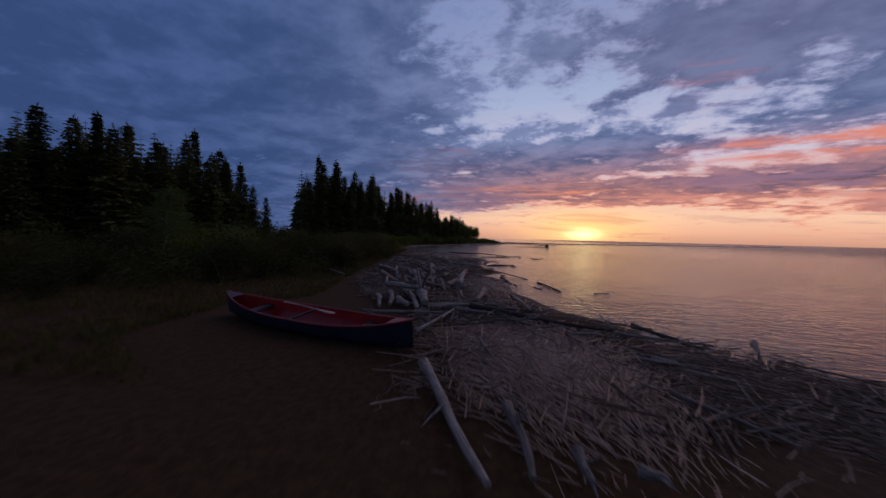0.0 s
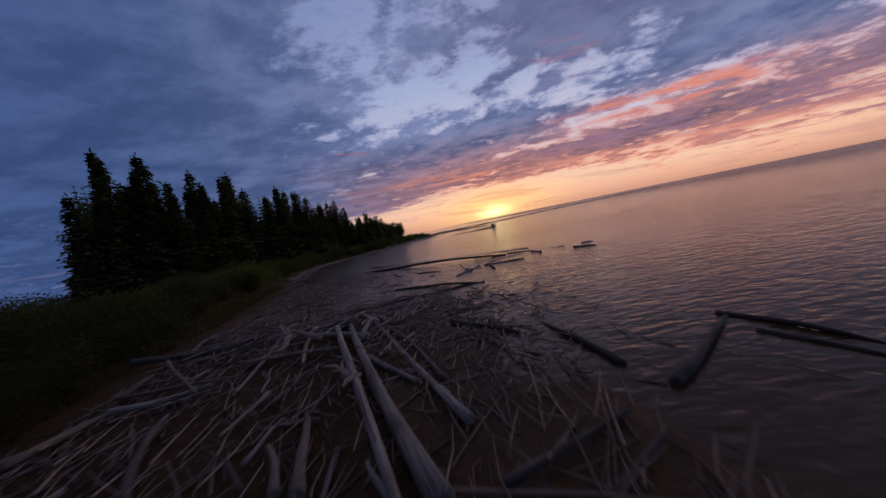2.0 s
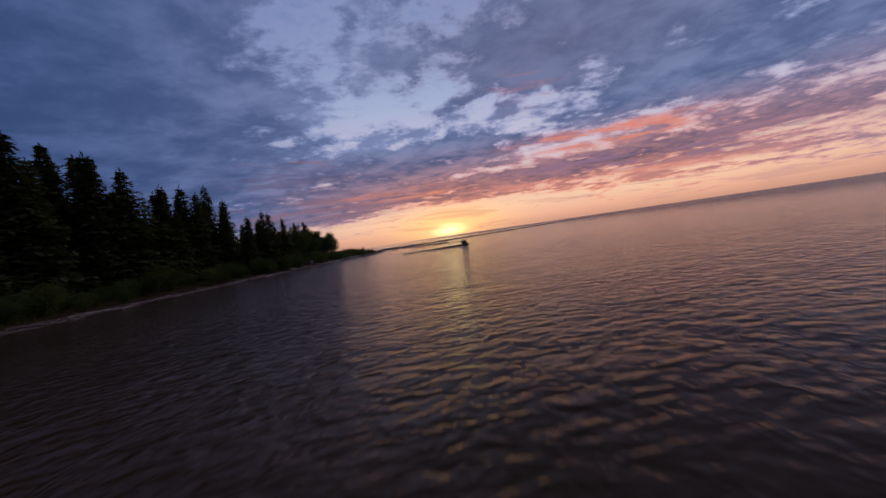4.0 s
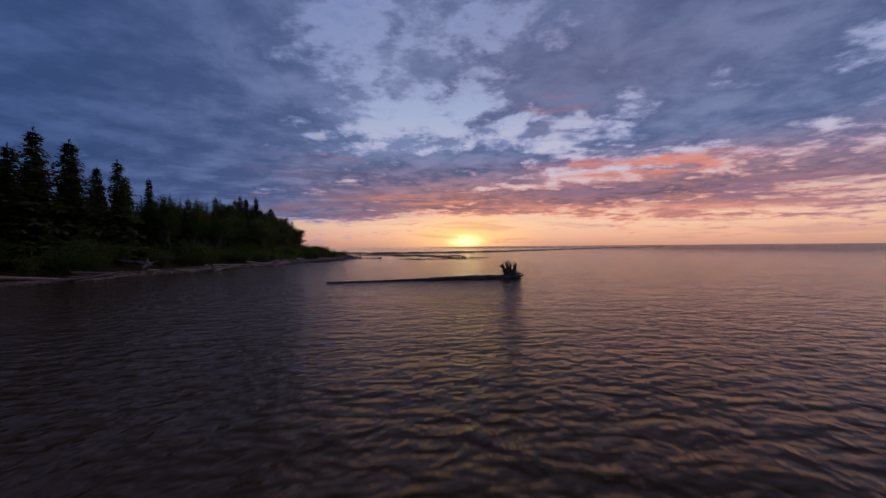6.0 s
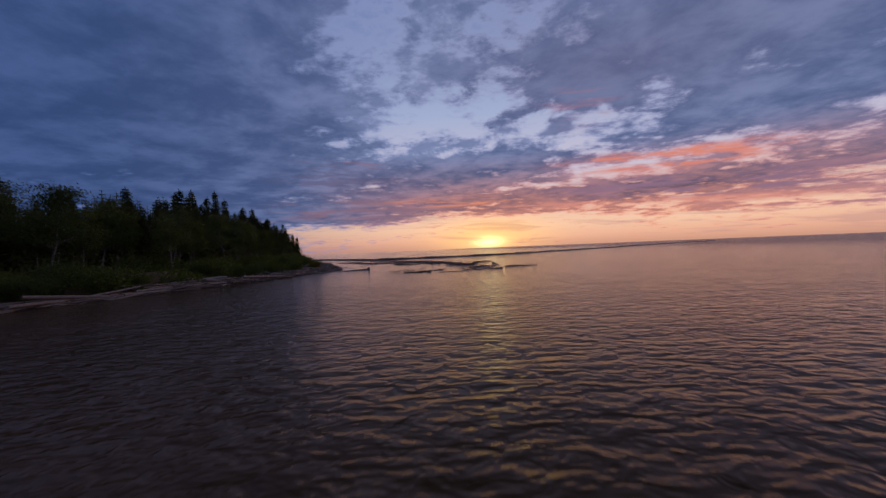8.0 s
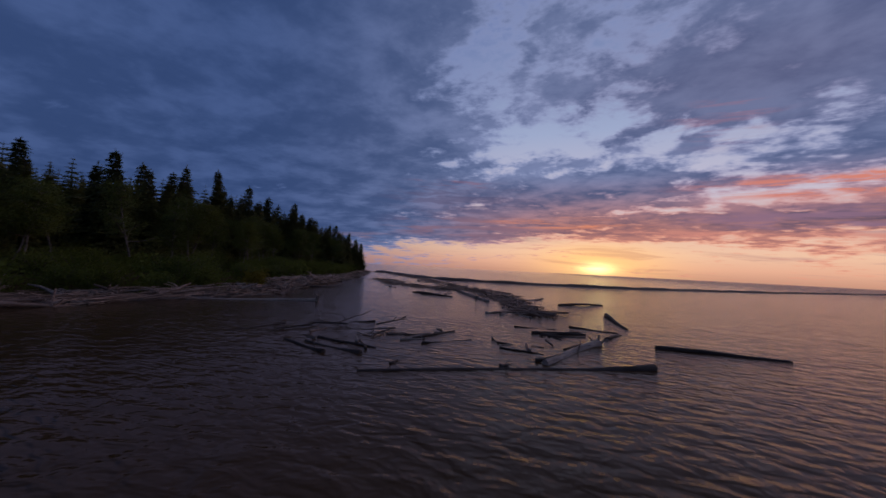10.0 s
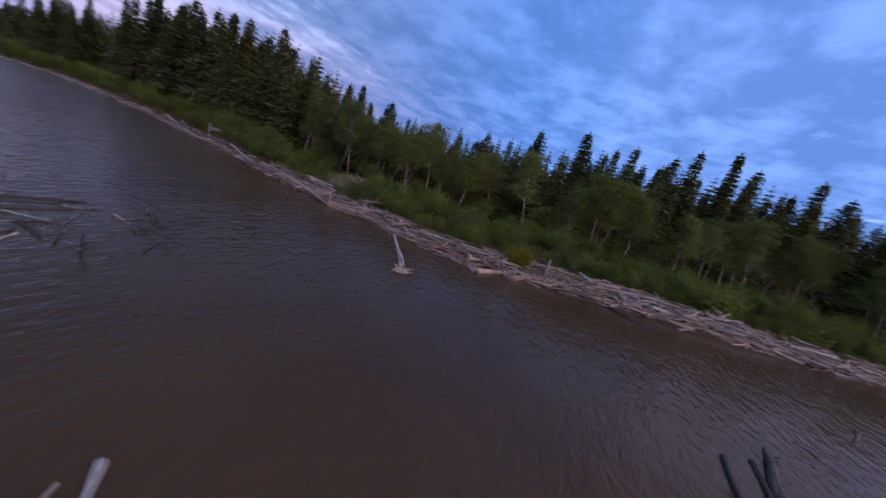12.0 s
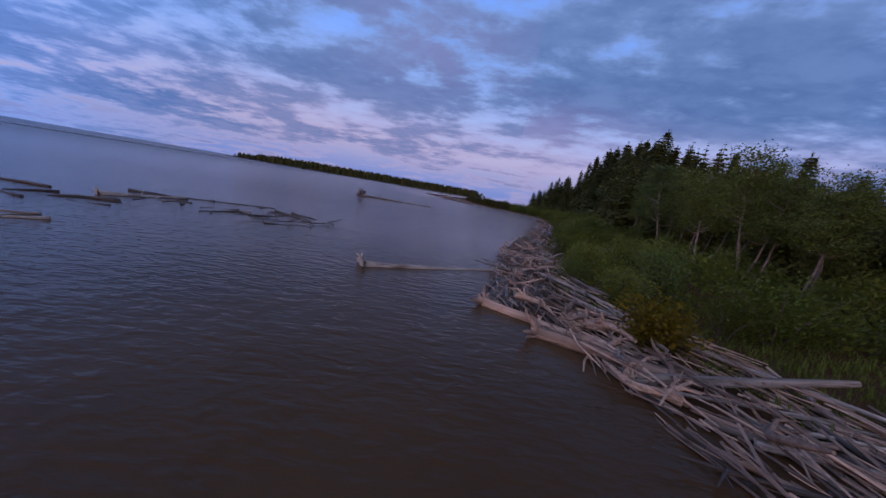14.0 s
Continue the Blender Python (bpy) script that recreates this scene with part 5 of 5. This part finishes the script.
stick_heap("reed_mat", "pale mound of broken reeds and sticks by the waterline", 1700, 42, lambda r: (2.2 + r.gauss(0, 0.55), 12.0 + r.gauss(0, 2.0)), lambda x, y: 95 - 25 * (x - 2.3), 24, (0.12, 0.9), (0.004, 0.015), 0.22, M_REED)
stick_heap("driftwood_sticks", "loose sticks floating off the end of the jam", 900, 43, lambda r: (2.2 + r.gauss(0, 1.2), 31.0 + r.gauss(0, 2.0)), lambda x, y: 80 - 10 * (x - 3), 35, (0.2, 0.9), (0.005, 0.016), 0.05)
stick_heap("driftwood_sticks", "thin sticks drifting at the end of the jam", 1500, 32, lambda r: (3.0 - 8.0 * r.random() ** 0.7, r.uniform(33, 50)), lambda x, y: 70, 40, (0.2, 1.0), (0.005, 0.014), 0.02)
stick_heap("driftwood_sticks", "litter of sticks along the shore", 3000, 33, on_shore(124, 166, 3.2, -0.1), shore_heading, 25, pile=0.3)
stick_heap("driftwood_sticks", "litter of sticks along the far shore", 2200, 34, on_shore(56, 130, 1.5, -0.2), shore_heading, 25)
stick_heap("driftwood_sticks", "litter of sticks along the far shore", 1200, 35, on_shore(166, 212, 2.8, -0.5), shore_heading, 25)
stick_heap("driftwood_sticks", "packed sticks in the floating raft", 1500, 36, on_raft, lambda x, y: 80, 45, (0.3, 1.3), (0.010, 0.032), 0.10)

stick_heap("driftwood_sticks", "loose sticks along the side of the raft", 1300, 44, on_spur, lambda x, y: 100, 45, (0.2, 1.2), (0.008, 0.026), 0.06)

# ------------------------------------------------------------------ bars and the far shore


def bar(name, line, width, height, label, mat):
    """A low bar that rises out of the water along a line."""
    rng = random.Random(len(line) * 7)
    verts, faces = [], []
    pts = []
    for (xa, ya), (xb, yb) in zip(line, line[1:]):
        steps = max(4, int(math.hypot(xb - xa, yb - ya) / 2.5))
        pts += [(xa + (xb - xa) * k / steps, ya + (yb - ya) * k / steps) for k in range(steps)]
    for k, (x, y) in enumerate(pts):
        x1, y1 = pts[min(k + 1, len(pts) - 1)]
        x0, y0 = pts[max(k - 1, 0)]
        d = Vector((x1 - x0, y1 - y0, 0)).normalized()
        side = Vector((-d.y, d.x, 0))
        w = width * rng.uniform(0.5, 1.3)
        for q, h in ((-1, -0.3), (-0.5, 0.6), (-0.1, 1.0), (0.4, 0.7), (1, -0.3)):
            p = Vector((x, y, 0)) + side * w * q
            verts.append((p.x, p.y, height * h * rng.uniform(0.6, 1.3)))
    for k in range(len(pts) - 1):
        for q in range(4):
            i = k * 5 + q
            faces.append((i, i + 1, i + 6, i + 5))
    tagged(new(name, mesh(name, verts, faces, mat)), label, "sandbar", kind="structure")


M_BAR = plain("dark_wet_shingle", (0.05, 0.042, 0.036), 0.7, 0.4, 1.0, relief=0.6)
bar("sandbar", [(12, 212), (20, 195), (32, 175), (46, 174), (62, 178), (100, 198), (180, 250), (320, 330)], 1.6, 0.34, "long dark shingle bar just out of the water", M_BAR)
bar("sandbar", [(210, 40), (160, -30), (120, -130), (70, -246)], 2.0, 0.25, "low dark bar far out in the bay", M_BAR)


def far_woods():
    rng = random.Random(77)
    sh = Shape()
    for _ in range(1500):
        u = rng.random()
        x, y = 233 - 368 * u + rng.gauss(0, 6), -416 - 21 * u + rng.gauss(0, 6)
        h = rng.uniform(9, 14.5) * (0.6 + 0.4 * min(1, u * 6))
        for k in range(3):
            z0, z1, r = h * k * 0.27, h * (0.5 + 0.25 * k), h * (0.24 - 0.06 * k)
            b = len(sh.v)
            turn = rng.uniform(0, 6.28)
            for s in range(6):
                a = turn + s * 1.047
                q = r * rng.uniform(0.7, 1.25)
                sh.v.append(Vector((x + math.cos(a) * q, y + math.sin(a) * q, z0 + rng.uniform(-.4, .4))))
            sh.v.append(Vector((x, y, z1)))
            for s in range(6):
                sh.f.append((b + s, b + (s + 1) % 6, b + 6))
    tagged(new("far_woods", sh.mesh("far_woods", M_DIM_LEAF, False)), "low green wooded shore across the bay", "woods", kind="stuff")
    bar("far_beach", [(248, -405), (233, -404), (50, -412), (-135, -424)], 14, 0.9, "pale strip of beach below the far woods", M_BAR)


far_woods()

# ------------------------------------------------------------------ the canoe
M_RED = plain("scuffed_red_canoe_plastic", (0.34, 0.022, 0.02), 0.38, 0.2, 4.0, relief=0.1)
M_NAVY = plain("dark_navy_canoe_bottom", (0.018, 0.02, 0.045), 0.4, 0.3, 3.0, relief=0.1)
M_BLACK = plain("black_vinyl", (0.012, 0.012, 0.013), 0.5, 0.3, 8.0)
M_PADDLE = plain("varnished_pale_paddle_wood", (0.50, 0.36, 0.27), 0.4, 0.2, 9.0)


def canoe(x0, y0, x1, y1):
    ob = thing("canoe", "red open canoe with a dark hull lying on the beach grass", "canoe")
    length = math.hypot(x1 - x0, y1 - y0)
    n_st, n_row = 25, 13

    def section(u, inset):
        w = 0.44 * (1 - abs(2 * u - 1) ** 2.6) + 0.012
        sheer = 0.36 + 0.22 * abs(2 * u - 1) ** 3
        keel = 0.05 * abs(2 * u - 1) ** 4
        row = []
        for k in range(n_row):
            a = math.pi * k / (n_row - 1)
            c, sn = math.cos(a), math.sin(a)
            yy = (w - inset) * (abs(c) ** 0.55) * (1 if c > 0 else -1)
            zz = sheer - (sheer - keel - inset) * (sn ** 0.6)
            row.append(Vector((length * u, yy, zz)))
        return row

    def shell(inset, flip, mat, name, lab):
        sh = Shape()
        for k in range(n_st):
            sh.v += section(k / (n_st - 1), inset)
        for k in range(n_st - 1):
            for j in range(n_row - 1):
                i = k * n_row + j
                q = (i, i + 1, i + n_row + 1, i + n_row)
                sh.f.append(q[::-1] if flip else q)
        part(name, sh.mesh(name, mat), ob, lab)

    shell(0.0, False, M_NAVY, "hull", "dark navy outer hull")
    shell(0.014, True, M_RED, "lining", "scuffed red inside")
    for sgn in (0, n_row - 1):
        sh = Shape().tube([section(k / (n_st - 1), 0.0)[sgn] + Vector((0, 0, 0.006)) for k in range(n_st)], [0.018] * n_st, 6)
        part("gunwale", sh.mesh("gunwale", M_RED), ob)
    for u in (0.2, 0.5, 0.78):
        w = 0.42 * (1 - abs(2 * u - 1) ** 2.6)
        z = 0.27 if u != 0.5 else 0.34
        b = bmesh.new()
        bmesh.ops.create_cube(b, size=1.0)
        bmesh.ops.scale(b, vec=(0.26 if u != 0.5 else 0.06, 2 * w, 0.035), verts=b.verts)
        bmesh.ops.bevel(b, geom=b.edges[:], offset=0.008, segments=2, affect="EDGES")
        bmesh.ops.translate(b, vec=(length * u, 0, z), verts=b.verts)
        me = bpy.data.meshes.new("seat")
        b.to_mesh(me)
        b.free()
        me.materials.append(M_BLACK)
        part("seat" if u != 0.5 else "thwart", me, ob, "black seat" if u != 0.5 else "")
    for u, s in ((0.0, 1), (1.0, -1)):
        sh = Shape()
        sec = [section(u + s * 0.012 * k, -0.004) for k in range(8)]
        for row in sec:
            sh.v += [row[0] + Vector((0, 0, 0.012)), Vector((row[0].x, 0, row[0].z + 0.03)), row[-1] + Vector((0, 0, 0.012))]
        for k in range(7):
            for j in range(2):
                i = k * 3 + j
                sh.f.append((i, i + 1, i + 4, i + 3))
        part("deck_plate", sh.mesh("deck_plate", M_RED if u < 0.5 else M_NAVY), ob)
    z = (ground_z(x0, y0) + ground_z(x1, y1)) / 2
    ob.matrix_world = lie(x0, y0, x1, y1, ground_z(x0, y0) + 0.0, ground_z(x1, y1) + 0.02, radians(-7))
    pad = thing("paddle", "pale wooden paddle laid across the canoe", "paddle")
    sh = Shape().tube([(0, 0, 0), (0.7, 0, 0.01), (1.25, 0, 0)], [0.016, 0.016, 0.02], 8)
    part("shaft", sh.mesh("shaft", M_PADDLE), pad)
    sh = Shape()
    for x, w, t in ((1.2, 0.022, 0.014), (1.32, 0.07, 0.008), (1.5, 0.085, 0.006), (1.68, 0.075, 0.005), (1.72, 0.04, 0.004)):
        sh.v += [Vector((x, -w, 0)), Vector((x, 0, t)), Vector((x, w, 0)), Vector((x, 0, -t))]
    for k in range(4):
        for j in range(4):
            i = k * 4
            sh.f.append((i + j, i + (j + 1) % 4, i + 4 + (j + 1) % 4, i + 4 + j))
    part("blade", sh.mesh("blade", M_PADDLE), pad)
    grip = Shape().tube([(-0.02, -0.05, 0), (-0.02, 0.05, 0)], [0.016, 0.016], 8)
    part("grip", grip.mesh("grip", M_PADDLE), pad)
    ux, uy = (x1 - x0) / length, (y1 - y0) / length
    cx, cy = x0 + ux * length * 0.34, y0 + uy * length * 0.34
    pad.matrix_world = lie(cx + ux * 1.7, cy + uy * 1.7 + 0.25, cx, cy + 0.02, z + 0.46, z + 0.44)


canoe(-0.15, 3.65, -5.1, 6.1)
